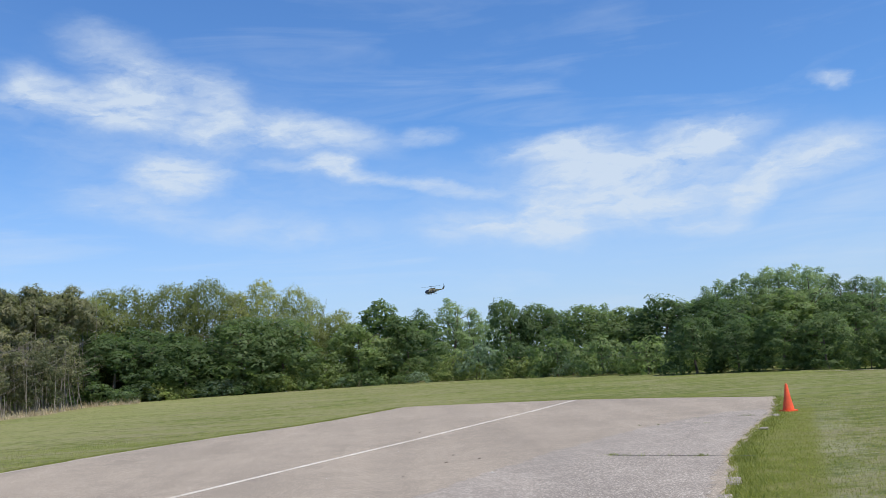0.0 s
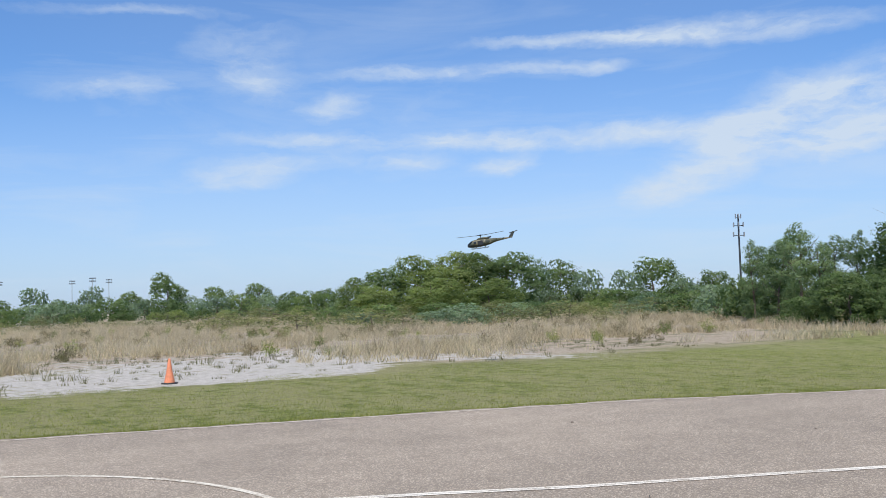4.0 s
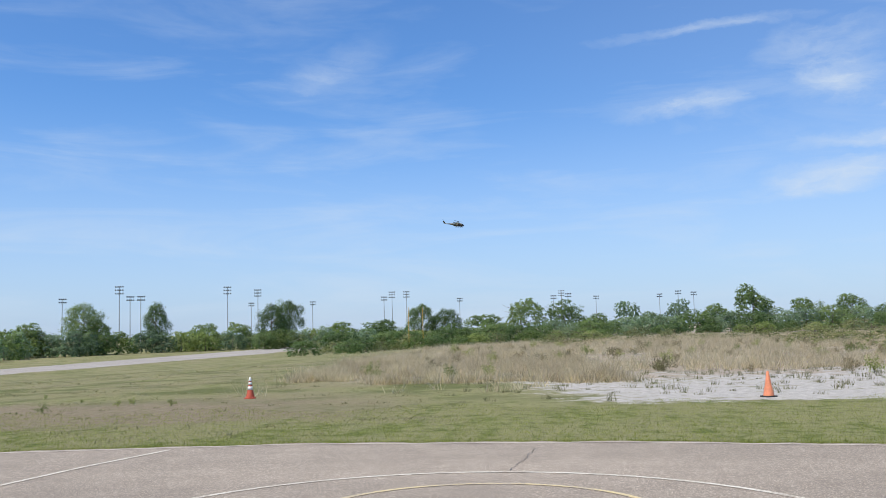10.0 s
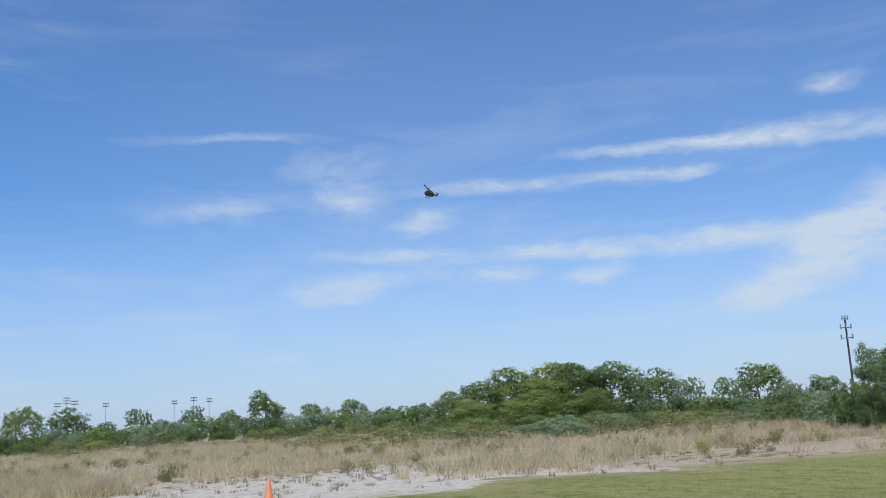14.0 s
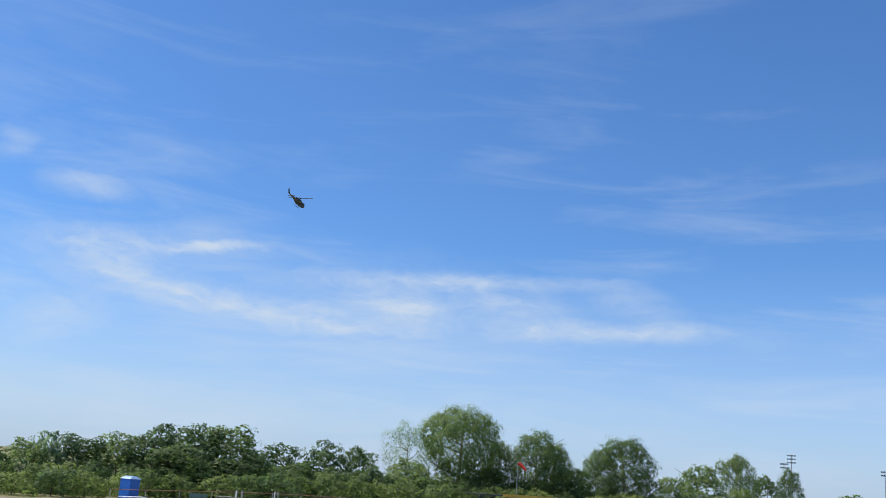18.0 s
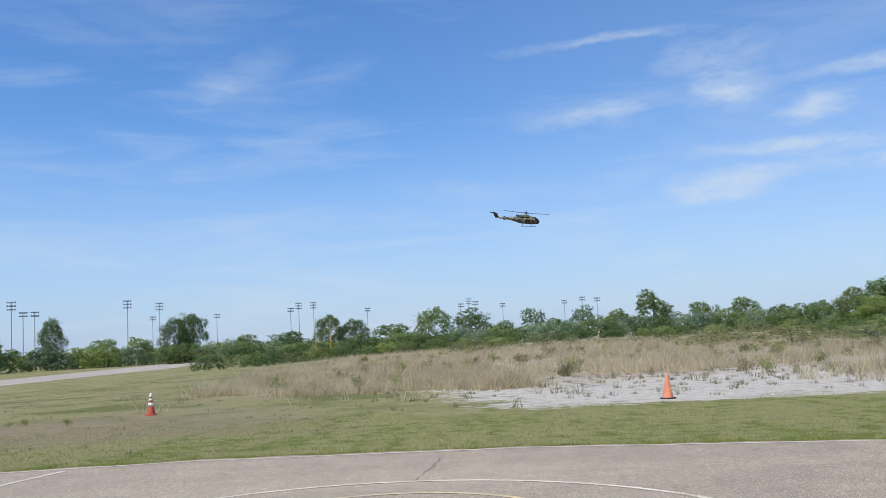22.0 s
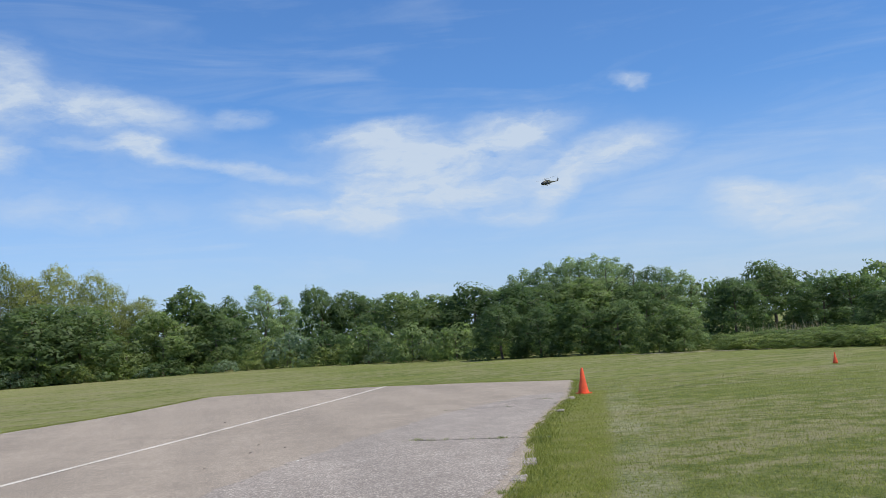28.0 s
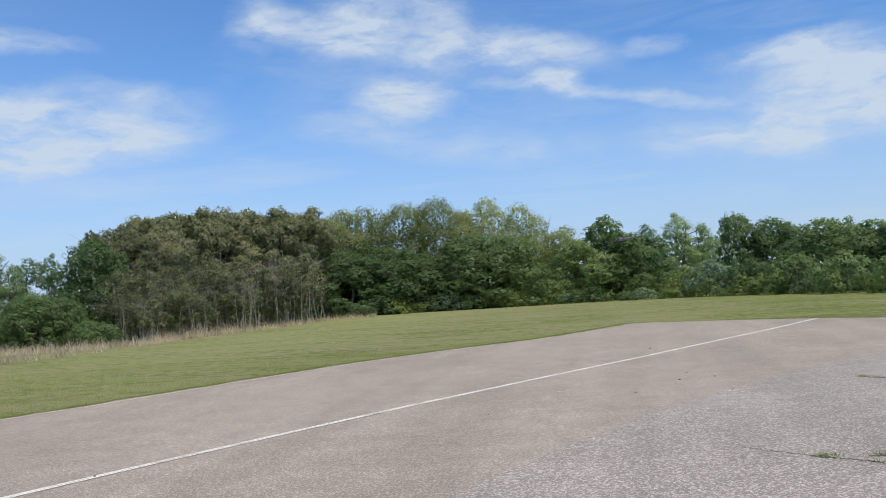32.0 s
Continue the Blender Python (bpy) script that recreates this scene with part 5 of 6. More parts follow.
def bare_earth():
    """Dry earth along the court's broken eastern edge, a rut across the lawn and a far path."""
    rnd = random.Random(41)
    east = EDGE[16:28]
    bm = bmesh.new()
    rows = []
    for (x0, y0), (x1, y1) in zip(east, east[1:]):
        n = max(1, int(math.hypot(x1 - x0, y1 - y0) / 0.2))
        d = Vector((x1 - x0, y1 - y0)).normalized()
        for k in range(n):
            f = k / n
            px, py = x0 + (x1 - x0) * f, y0 + (y1 - y0) * f
            w = 0.03 + 0.14 * max(0.0, noise.noise(Vector((px * 0.9, py * 0.9, 2.0))) + 0.2) + rnd.uniform(0, 0.03)
            rows.append((bm.verts.new((px + d.y * 0.15, py - d.x * 0.15, 0.010)), bm.verts.new((px - d.y * w, py + d.x * w, 0.010))))
    for a, b in zip(rows, rows[1:]):
        bm.faces.new((a[0], a[1], b[1], b[0]))
    bmesh.ops.recalc_face_normals(bm, faces=bm.faces)
    if sum(f.normal.z for f in bm.faces) < 0:
        bmesh.ops.reverse_faces(bm, faces=bm.faces)
    tagged(part("edge_earth", bm, M_EARTH), "dry pale earth along the broken asphalt edge", "earth", kind="structure")
    def path(a, b):
        return [(a[0] + (b[0] - a[0]) * k / 14 + rnd.uniform(-0.03, 0.03), a[1] + (b[1] - a[1]) * k / 14 + rnd.uniform(-0.03, 0.03)) for k in range(15)]
    strip("lawn_rut", path((9.2, 21.8), (11.0, 20.75)) + path((11.1, 20.7), (14.5, 18.0)), 0.05, 0.012, M_BARK, "narrow dry rut across the lawn", "rut")
    strip("far_path", path((19.4, 42.3), (22.9, 37.4)) + path((23.1, 37.2), (33.0, 24.0)), 0.28, 0.02, M_EARTH, "pale path along the wood edge", "path")


def litter():
    """Bits of bark and pale chips lying on the court."""
    rnd = random.Random(43)
    for k, (x, y, size) in enumerate(((0.52, 21.63, 0.05), (0.93, 16.18, 0.045), (0.75, 15.11, 0.06), (1.31, 15.42, 0.05), (0.06, 13.71, 0.04), (-1.8, 12.0, 0.035), (4.63, 21.46, 0.04), (0.01, 17.45, 0.035), (1.31, 13.5, 0.06), (-1.05, 14.16, 0.04),
                                      (-9.7, 8.0, 0.05), (-5.2, 8.6, 0.045), (-7.3, 9.7, 0.03))):
        dark = k < 6 or k > 9
        bm = bmesh.new()
        bmesh.ops.create_icosphere(bm, subdivisions=1, radius=size * (0.6 if dark else 0.4))
        for v in bm.verts:
            v.co = Vector((v.co.x * rnd.uniform(0.8, 1.5), v.co.y * rnd.uniform(0.5, 0.9), v.co.z * 0.35 * rnd.uniform(0.7, 1.2)))
        ob = part("bark_chip" if dark else "stone_chip", bm, M_BARK if dark else M_SLEEVE)
        ob.matrix_basis = pose(x, y, TOP + size * 0.1, 0, 0, rnd.uniform(0, 360))
        tagged(ob, "small dark bit of bark lying on the asphalt" if dark else "small pale stone chip lying on the asphalt", "litter", "litter on the court")


grasses()
weeds()
cracks()
bare_earth()
litter()

# ---- cones ----


def lathe(bm, profile, n=28):
    rings = [[(r * math.cos(math.tau * k / n), r * math.sin(math.tau * k / n), z) for k in range(n)] for r, z in profile]
    loft(bm, rings)
    for f in bm.faces:
        f.smooth = len(f.verts) == 4


def cone(x, y, h, mat, base_mat, label, turn=20.0, sleeve=False, plate=True, lean=0.0):
    top = new("traffic_cone")
    z = TOP if inside(EDGE, np.array([x]), np.array([y]))[0] else 0.0
    top.matrix_basis = pose(x, y, z, lean, 0, turn)
    tagged(top, label, "traffic cone", "cones round the field")
    w = h * 0.52
    if plate:
        bm = bmesh.new()
        box(bm, 0, 0, 0.016, w, w, 0.03)
        bmesh.ops.bevel(bm, geom=[e for e in bm.edges if abs(e.verts[0].co.z - e.verts[1].co.z) > 0.01], offset=w * 0.14, segments=3, affect="EDGES")
        part("base_plate", bm, base_mat, top)
    bm = bmesh.new()
    lathe(bm, [(h * 0.21, 0.0), (h * 0.205, 0.05), (h * 0.12, h * 0.5), (h * 0.06, h * 0.88), (h * 0.045, h * 0.985), (h * 0.035, h), (h * 0.02, h), (h * 0.02, h * 0.9)])
    part("cone_body", bm, mat, top)
    if sleeve:
        for z0, z1 in ((0.42, 0.60), (0.68, 0.80)):
            bm = bmesh.new()
            r0, r1 = h * (0.2 - 0.163 * z0) + 0.004, h * (0.2 - 0.163 * z1) + 0.004
            lathe(bm, [(r0, h * z0), (r1, h * z1)])
            part("reflective_sleeve", bm, M_SLEEVE, top, "white reflective sleeve")
        bm = bmesh.new()
        lathe(bm, [(h * 0.075, h * 0.86), (h * 0.085, h * 0.9), (h * 0.05, h * 1.0), (h * 0.03, h * 1.06)])
        part("cap", bm, M_SLEEVE, top, "torn white cap")
    return top


cone(8.85, 21.0, 0.615, M_CONE, M_CONE, "bright orange traffic cone on the grass by the asphalt", 12)
cone(-20.95, 5.9, 0.56, M_CONE_FADED, M_RUBBER, "faded orange traffic cone with black base on sand", 25)
cone(-24.0, -6.35, 0.52, M_CONE_RED, M_CONE_RED, "dull red cone with white reflective sleeves and cap", 5, True)
cone(17.9, 23.6, 0.33, M_CONE, M_CONE, "small bright orange cone far out on the lawn", 0, False, False)

# ---- picnic field ----


def rest(ob, x, y, turn):
    ob.matrix_basis = pose(x, y, gz(x, y), 0, 0, turn)
    return ob


def picnic_table():
    top = tagged(new("picnic_table"), "weathered grey wooden picnic table with two benches", "picnic table", "picnic tables")
    for k in range(5):
        bm = bmesh.new()
        box(bm, 0, -0.3 + k * 0.15, 0.74, 1.8, 0.14, 0.04)
        part("tabletop_plank", bm, M_WOOD, top)
    for s in (-1, 1):
        bm = bmesh.new()
        box(bm, 0, s * 0.68, 0.44, 1.8, 0.26, 0.04)
        part("bench_plank", bm, M_WOOD, top)
        for e in (-1, 1):
            bm = bmesh.new()
            bar(bm, (s * 0.65, e * 0.55, 0.0), (s * 0.65, e * 0.2, 0.72), 0.04, None, 6)
            part("leg", bm, M_WOOD, top)
        bm = bmesh.new()
        box(bm, s * 0.65, 0, 0.4, 0.05, 1.5, 0.08)
        part("cross_beam", bm, M_WOOD, top)
    return top


def start_stand():
    top = tagged(new("model_stand"), "wooden work stand with two upright padded posts", "work stand", "work stands by the fence")
    bm = bmesh.new()
    box(bm, 0, 0, 0.62, 1.6, 0.6, 0.06)
    part("deck", bm, M_WOOD, top)
    for sx in (-1, 1):
        for sy in (-1, 1):
            bm = bmesh.new()
            bar(bm, (sx * 0.74, sy * 0.27, 0), (sx * 0.7, sy * 0.24, 0.6), 0.035, None, 6)
            part("leg", bm, M_WOOD, top)
        bm = bmesh.new()
        box(bm, sx * 0.45, 0.1, 0.98, 0.10, 0.10, 0.72)
        part("upright", bm, M_WHITE_PLASTIC if sx > 0 else M_WOOD, top)
    return top


def bench():
    top = tagged(new("park_bench"), "grey-green painted slatted park bench with backrest", "bench", "benches by the fence")
    for k in range(3):
        bm = bmesh.new()
        box(bm, 0, -0.15 + k * 0.15, 0.44, 2.3, 0.13, 0.035)
        part("seat_slat", bm, M_GREEN_PAINT, top)
        bm = bmesh.new()
        box(bm, 0, 0.24 + k * 0.02, 0.58 + k * 0.15, 2.3, 0.03, 0.12)
        part("back_slat", bm, M_GREEN_PAINT, top)
    for s in (-1, 1):
        bm = bmesh.new()
        box(bm, s * 1.0, 0, 0.2, 0.05, 0.4, 0.42)
        bar(bm, (s * 1.0, 0.22, 0.4), (s * 1.0, 0.31, 0.95), 0.03, None, 6)
        part("leg", bm, M_DARK_STEEL, top)
    return top


def chair():
    top = tagged(new("garden_chair"), "white moulded plastic garden chair on the grass", "chair", "plastic chairs")
    bm = bmesh.new()
    box(bm, 0, 0, 0.43, 0.48, 0.46, 0.04)
    bmesh.ops.bevel(bm, geom=bm.edges[:], offset=0.015, segments=2, affect="EDGES")
    part("seat", bm, M_WHITE_PLASTIC, top)
    bm = bmesh.new()
    box(bm, 0, 0.25, 0.66, 0.46, 0.04, 0.44, 0, -8)
    part("backrest", bm, M_WHITE_PLASTIC, top)
    for sx in (-1, 1):
        for sy in (-1, 1):
            bm = bmesh.new()
            bar(bm, (sx * 0.26, sy * 0.24, 0), (sx * 0.2, sy * 0.2, 0.43), 0.025, None, 6)
            part("leg", bm, M_WHITE_PLASTIC, top)
        bm = bmesh.new()
        box(bm, sx * 0.25, 0.0, 0.62, 0.05, 0.46, 0.03)
        part("armrest", bm, M_WHITE_PLASTIC, top)
    return top


def picnic_field():
    rnd = random.Random(31)
    first = {}
    def put(kind, maker, x, y, turn):
        if kind not in first:
            first[kind] = rest(maker(), x, y, turn)
            return first[kind]
        return copy_thing(first[kind], pose(x, y, gz(x, y), 0, 0, turn))
    for x, y in ((-41.4, -82.4), (-52.7, -81.2), (-64.1, -80.2), (-68.0, -79.8), (-86.2, -78.7), (-90.2, -78.3), (-100.5, -77.5), (-103.4, -77.3)):
        put("table", picnic_table, x, y, 25 + rnd.uniform(-10, 10))
    for x, y in ((-42.4, -81.6), (-46.4, -81.7), (-65.2, -80.2), (-84.3, -78.7), (-87.9, -78.4), (-92.1, -78.0), (-94.3, -77.9), (-99.0, -77.5), (-102.0, -77.3), (-104.5, -77.1), (-108.7, -76.9), (-125.0, -75.7), (-130.0, -75.3)):
        put("stand", start_stand, x, y, 35 + rnd.uniform(-12, 12))
    for x, y in ((-38.9, -82.2), (-59.3, -80.8)):
        put("bench", bench, x, y, 200)
    for (x, y), a in zip(((-62.3, -80.5), (-68.9, -79.4), (-72.1, -77.2), (-72.75, -77.25), (-73.3, -77.2)), (40, 200, 60, 75, 20)):
        put("chair", chair, x, y, a)
    fallen = copy_thing(first["chair"], pose(-48.3, -81.4, gz(-48.3, -81.4) + 0.3, 70, 0, 60))
    tagged(fallen, "white plastic garden chair tipped over on the grass")
    fallen = copy_thing(first["chair"], pose(-110.5, -76.0, gz(-110.5, -76.0) + 0.3, 75, 0, 150))
    tagged(fallen, "white plastic garden chair tipped over on the grass")
    # bin
    top = tagged(new("litter_bin"), "dark navy litter bin with domed lid by the fence", "bin")
    bm = bmesh.new()
    lathe(bm, [(0.3, 0.0), (0.31, 0.05), (0.31, 0.85), (0.3, 0.9)])
    part("barrel", bm, M_BIN, top)
    bm = bmesh.new()
    lathe(bm, [(0.32, 0.9), (0.3, 1.0), (0.2, 1.12), (0.05, 1.17)])
    part("dome_lid", bm, M_BIN, top)
    rest(top, -53.6, -81.1, 0)
    # fence
    top = tagged(new("fence"), "low fence with thin posts and reddish top rail", "fence")
    path = [(-31.0, -83.6), (-60.0, -83.4), (-90.0, -81.0), (-140.0, -77.5)]
    posts = []
    for (x0, y0), (x1, y1) in zip(path, path[1:]):
        n = int(math.hypot(x1 - x0, y1 - y0) / 3)
        posts += [(x0 + (x1 - x0) * k / n, y0 + (y1 - y0) * k / n) for k in range(n)]
    bm = bmesh.new()
    bar(bm, (0, 0, -0.1), (0, 0, 1.15), 0.035, None, 6)
    pole = None
    rail = bmesh.new()
    for k, (x, y) in enumerate(posts):
        if pole is None:
            pole = part("post", bm, M_GALV, top)
            pole.matrix_basis = pose(x, y, gz(x, y))
        else:
            ob = new("post", pole.data)
            ob.parent = top
            ob.matrix_basis = pose(x, y, gz(x, y))
        if k:
            px, py = posts[k - 1]
            bar(rail, (px, py, gz(px, py) + 1.1), (x, y, gz(x, y) + 1.1), 0.035, None, 5)
    part("top_rail", rail, simple("rusty_rail", (0.28, 0.13, 0.075), 0.8), top, "rust-red top rail")
    # shelter
    top = tagged(new("shelter"), "open shelter with dark posts and a yellow roof edge", "shelter")
    for x, y in ((-6.2, -1.2), (-3.4, 1.2), (-2.2, -1.2), (1.0, 1.2), (2.6, -1.2), (6.2, 1.2)):
        bm = bmesh.new()
        bar(bm, (x, y, 0), (x, y, 2.5), 0.10, None, 8)
        bar(bm, (x, y, 2.0), (x + 0.5, y, 2.52), 0.06, None, 6)
        bar(bm, (x, y, 2.0), (x - 0.5, y, 2.52), 0.06, None, 6)
        part("post", bm, M_DARK_STEEL, top)
    bm = bmesh.new()
    box(bm, 0, 0, 2.57, 13.0, 3.2, 0.1)
    part("roof", bm, M_DARK_STEEL, top)
    bm = bmesh.new()
    box(bm, -1.55, 1.64, 2.6, 9.8, 0.07, 0.34)
    part("fascia", bm, M_YELLOW, top, "yellow painted fascia board")
    for k in range(4):
        bm = bmesh.new()
        box(bm, -1.5, 0.3, 0.16 + k * 0.25, 7.0, 0.1, 0.23)
        part("wall_plank", bm, M_BROWN_WOOD, top)
    rest(top, -76.4, -79.3, -4)
    # windsock
    top = tagged(new("windsock"), "limp red windsock on a thin pole behind the shelter", "windsock")
    bm = bmesh.new()
    bar(bm, (0, 0, 0), (0, 0, 6.6), 0.04, 0.025, 8)
    part("pole", bm, M_GALV, top)
    bm = bmesh.new()
    rings = []
    for k in range(7):
        f = k / 6
        cx, cz, r = 0.1 + 0.85 * f, 6.4 - 0.75 * f * (0.7 + 0.3 * f), 0.30 - 0.10 * f
        rings.append([(cx + r * 0.55 * math.cos(math.tau * q / 14), r * math.sin(math.tau * q / 14), cz + r * 0.45 * math.cos(math.tau * q / 14)) for q in range(14)])
    loft(bm, rings, False)
    sock = part("sock", bm, M_SOCK, top)
    x, y = at_az(136.1, 113.0)
    rest(top, x, y, 136)
    swaying = sock
    # portable toilet
    top = tagged(new("portable_toilet"), "blue portable toilet with a pale domed roof", "portable toilet")
    bm = bmesh.new()
    box(bm, 0, 0, 1.0, 1.25, 1.25, 2.0)
    bmesh.ops.bevel(bm, geom=bm.edges[:], offset=0.03, segments=2, affect="EDGES")
    part("cabin", bm, M_BLUE_PLASTIC, top)
    bm = bmesh.new()
    loft(bm, [[(-0.66, -0.66, 2.0), (0.66, -0.66, 2.0), (0.66, 0.66, 2.0), (-0.66, 0.66, 2.0)], [(-0.5, -0.5, 2.16), (0.5, -0.5, 2.16), (0.5, 0.5, 2.16), (-0.5, 0.5, 2.16)], [(-0.2, -0.4, 2.26), (0.2, -0.4, 2.26), (0.2, 0.4, 2.26), (-0.2, 0.4, 2.26)]])
    part("roof", bm, M_PALE_BLUE, top)
    bm = bmesh.new()
    box(bm, 0, 0.64, 0.98, 0.76, 0.04, 1.8)
    part("door", bm, M_BLUE_PLASTIC, top)
    rest(top, -33.6, -86.0, 205)
    # white folding table beside it
    top = tagged(new("folding_table"), "white folding table on thin legs beside the toilet", "table")
    bm = bmesh.new()
    box(bm, 0, 0, 0.72, 2.4, 0.8, 0.06)
    part("tabletop", bm, M_WHITE_PLASTIC, top)
    for sx in (-1, 1):
        for sy in (-1, 1):
            bm = bmesh.new()
            bar(bm, (sx * 1.05, sy * 0.33, 0), (sx * 1.05, sy * 0.33, 0.7), 0.02, None, 6)
            part("leg", bm, M_DARK_STEEL, top)
    rest(top, -30.9, -78.0, 20)

    return swaying


sock = picnic_field()

# ---- far poles and mast ----


def light_pole(rows, h=24.0):
    top = tagged(new("floodlight_pole"), "tall steel sports floodlight pole far behind the trees", "floodlight", "floodlights of the sports grounds")
    bm = bmesh.new()
    bar(bm, (0, 0, -0.5), (0, 0, h), 0.24, 0.14, 8)
    part("pole", bm, M_GALV, top)
    for k in range(rows):
        z = h - 0.4 - k * 1.5
        bm = bmesh.new()
        box(bm, 0, 0, z, 3.5, 0.14, 0.14)
        part("crossarm", bm, M_DARK_STEEL, top)
        for q in range(4):
            bm = bmesh.new()
            box(bm, -1.5 + q * 1.0, -0.3, z + 0.25, 0.5, 0.4, 0.5, 0, -20)
            part("floodlight", bm, M_DARK_STEEL, top)
    return top


def far_poles():
    tall, short = light_pole(3), light_pole(2, 20.0)
    tagged(short, "slender sports floodlight pole far beyond the trees")
    first = [True, True]
    for kind, az, el in ((0, 120.4, 2.9), (1, 115.6, 2.3), (0, 112.5, 3.0), (1, 111.9, 2.4), (1, 111.3, 2.4), (0, 106.3, 2.9), (1, 104.9, 1.9), (0, 104.5, 2.7), (1, 101.2, 1.9), (1, 96.8, 2.1), (0, 96.3, 2.4), (0, 95.4, 2.4),
                         (1, 92.1, 1.9), (1, 86.3, 1.9), (0, 85.8, 2.2), (1, 85.4, 2.0), (1, 83.7, 1.8), (1, 120.8, 2.4), (1, 77.9, 1.85), (1, 78.8, 1.95), (1, 79.9, 1.8)):
        h = 20.0 if kind else 24.0
        d = (h - EYE) / math.tan(radians(el))
        x, y = at_az(az, d)
        ob = (tall, short)[kind]
        m = pose(x, y, 0, 0, 0, az + (25 if kind else -10))
        if first[kind]:
            ob.matrix_basis, first[kind] = m, False
        else:
            copy_thing(ob, m)
    # cell tower
    top = tagged(new("cell_tower"), "grey monopole mast with three tiers of antennas", "mast")
    bm = bmesh.new()
    bar(bm, (0, 0, -0.5), (0, 0, 31.0), 0.42, 0.3, 10)
    part("pole", bm, M_DARK_STEEL, top)
    for z, w in ((30.2, 1.1), (27.0, 2.0), (23.3, 2.2)):
        bm = bmesh.new()
        for a in (0, 60, 120):
            box(bm, 0, 0, z, w * 2, 0.16, 0.18, a)
        part("platform", bm, M_DARK_STEEL, top)
        for k in range(6):
            bm = bmesh.new()
            a = radians(60 * k)
            box(bm, math.cos(a) * w, math.sin(a) * w, z + 0.4, 0.28, 0.28, 1.7)
            part("antenna", bm, M_GALV, top)
    x, y = at_az(40.0, 31.0 / math.tan(radians(4.65)) - 18)
    rest(top, x, y, 15)
    # goal
    top = tagged(new("goal_posts"), "yellow football goal uprights beyond the meadow", "goal")
    for sx, h in ((-2.8, 6.6), (2.8, 6.6)):
        bm = bmesh.new()
        bar(bm, (sx, 0, -0.3), (sx, 0, h), 0.05, 0.04, 8)
        part("upright", bm, M_YELLOW, top)
    bm = bmesh.new()
    bar(bm, (-2.8, 0, 3.0), (2.8, 0, 3.0), 0.022, None, 8)
    part("crossbar", bm, M_YELLOW, top)
    x, y = at_az(94.85, 148)
    rest(top, x, y, 161)


far_poles()


# ---- model helicopter ----


def camo():
    m, t = material("camouflage_paint")
    at = t.n.new("ShaderNodeTexCoord").outputs["Object"]
    a, b = t.noise(at, 5.0, 2.0), t.noise(at, 60.0, 4.0)
    col = t.mix(t.band(a, 0.46, 0.52), (0.075, 0.075, 0.042, 1), (0.20, 0.165, 0.095, 1))
    col = t.mix(t.band(t.noise(at, 3.3, 2.0), 0.54, 0.58), col, (0.035, 0.042, 0.026, 1))
    # the belly and the chin are painted near black
    xyz = t.add("ShaderNodeSeparateXYZ", Vector=at)
    low = t.math("ADD", t.math("MULTIPLY_ADD", a, 0.05, xyz.outputs[2]), t.band(xyz.outputs[1], 0.22, 0.34, 0.0, -0.06))
    col = t.mix(t.band(low, -0.055, -0.085), col, (0.022, 0.024, 0.026, 1))
    sh = t.add("ShaderNodeBsdfPrincipled", Base_Color=t.mix(t.band(b, 0.3, 0.8, 0.0, 0.25), col, (0.04, 0.04, 0.03, 1)), Roughness=0.55)
    finish(t, sh)
    return m


M_CAMO = camo()
M_FIN = simple("dark_olive_paint", (0.035, 0.038, 0.030), 0.5)
M_BLACK = simple("black_paint", (0.02, 0.02, 0.022), 0.45)
M_CANOPY = simple("smoked_canopy", (0.02, 0.024, 0.03), 0.12)
M_BLADE = simple("grey_blade", (0.085, 0.09, 0.095), 0.5)


def ring(y, w, z0, z1, n=16, power=2.6):
    pts = []
    for k in range(n):
        a = math.tau * k / n
        c, s = math.cos(a), math.sin(a)
        f = (abs(c) ** power + abs(s) ** power) ** (-1 / power)
        pts.append((w * c * f, y, (z0 + z1) / 2 + (z1 - z0) / 2 * s * f))
    return pts


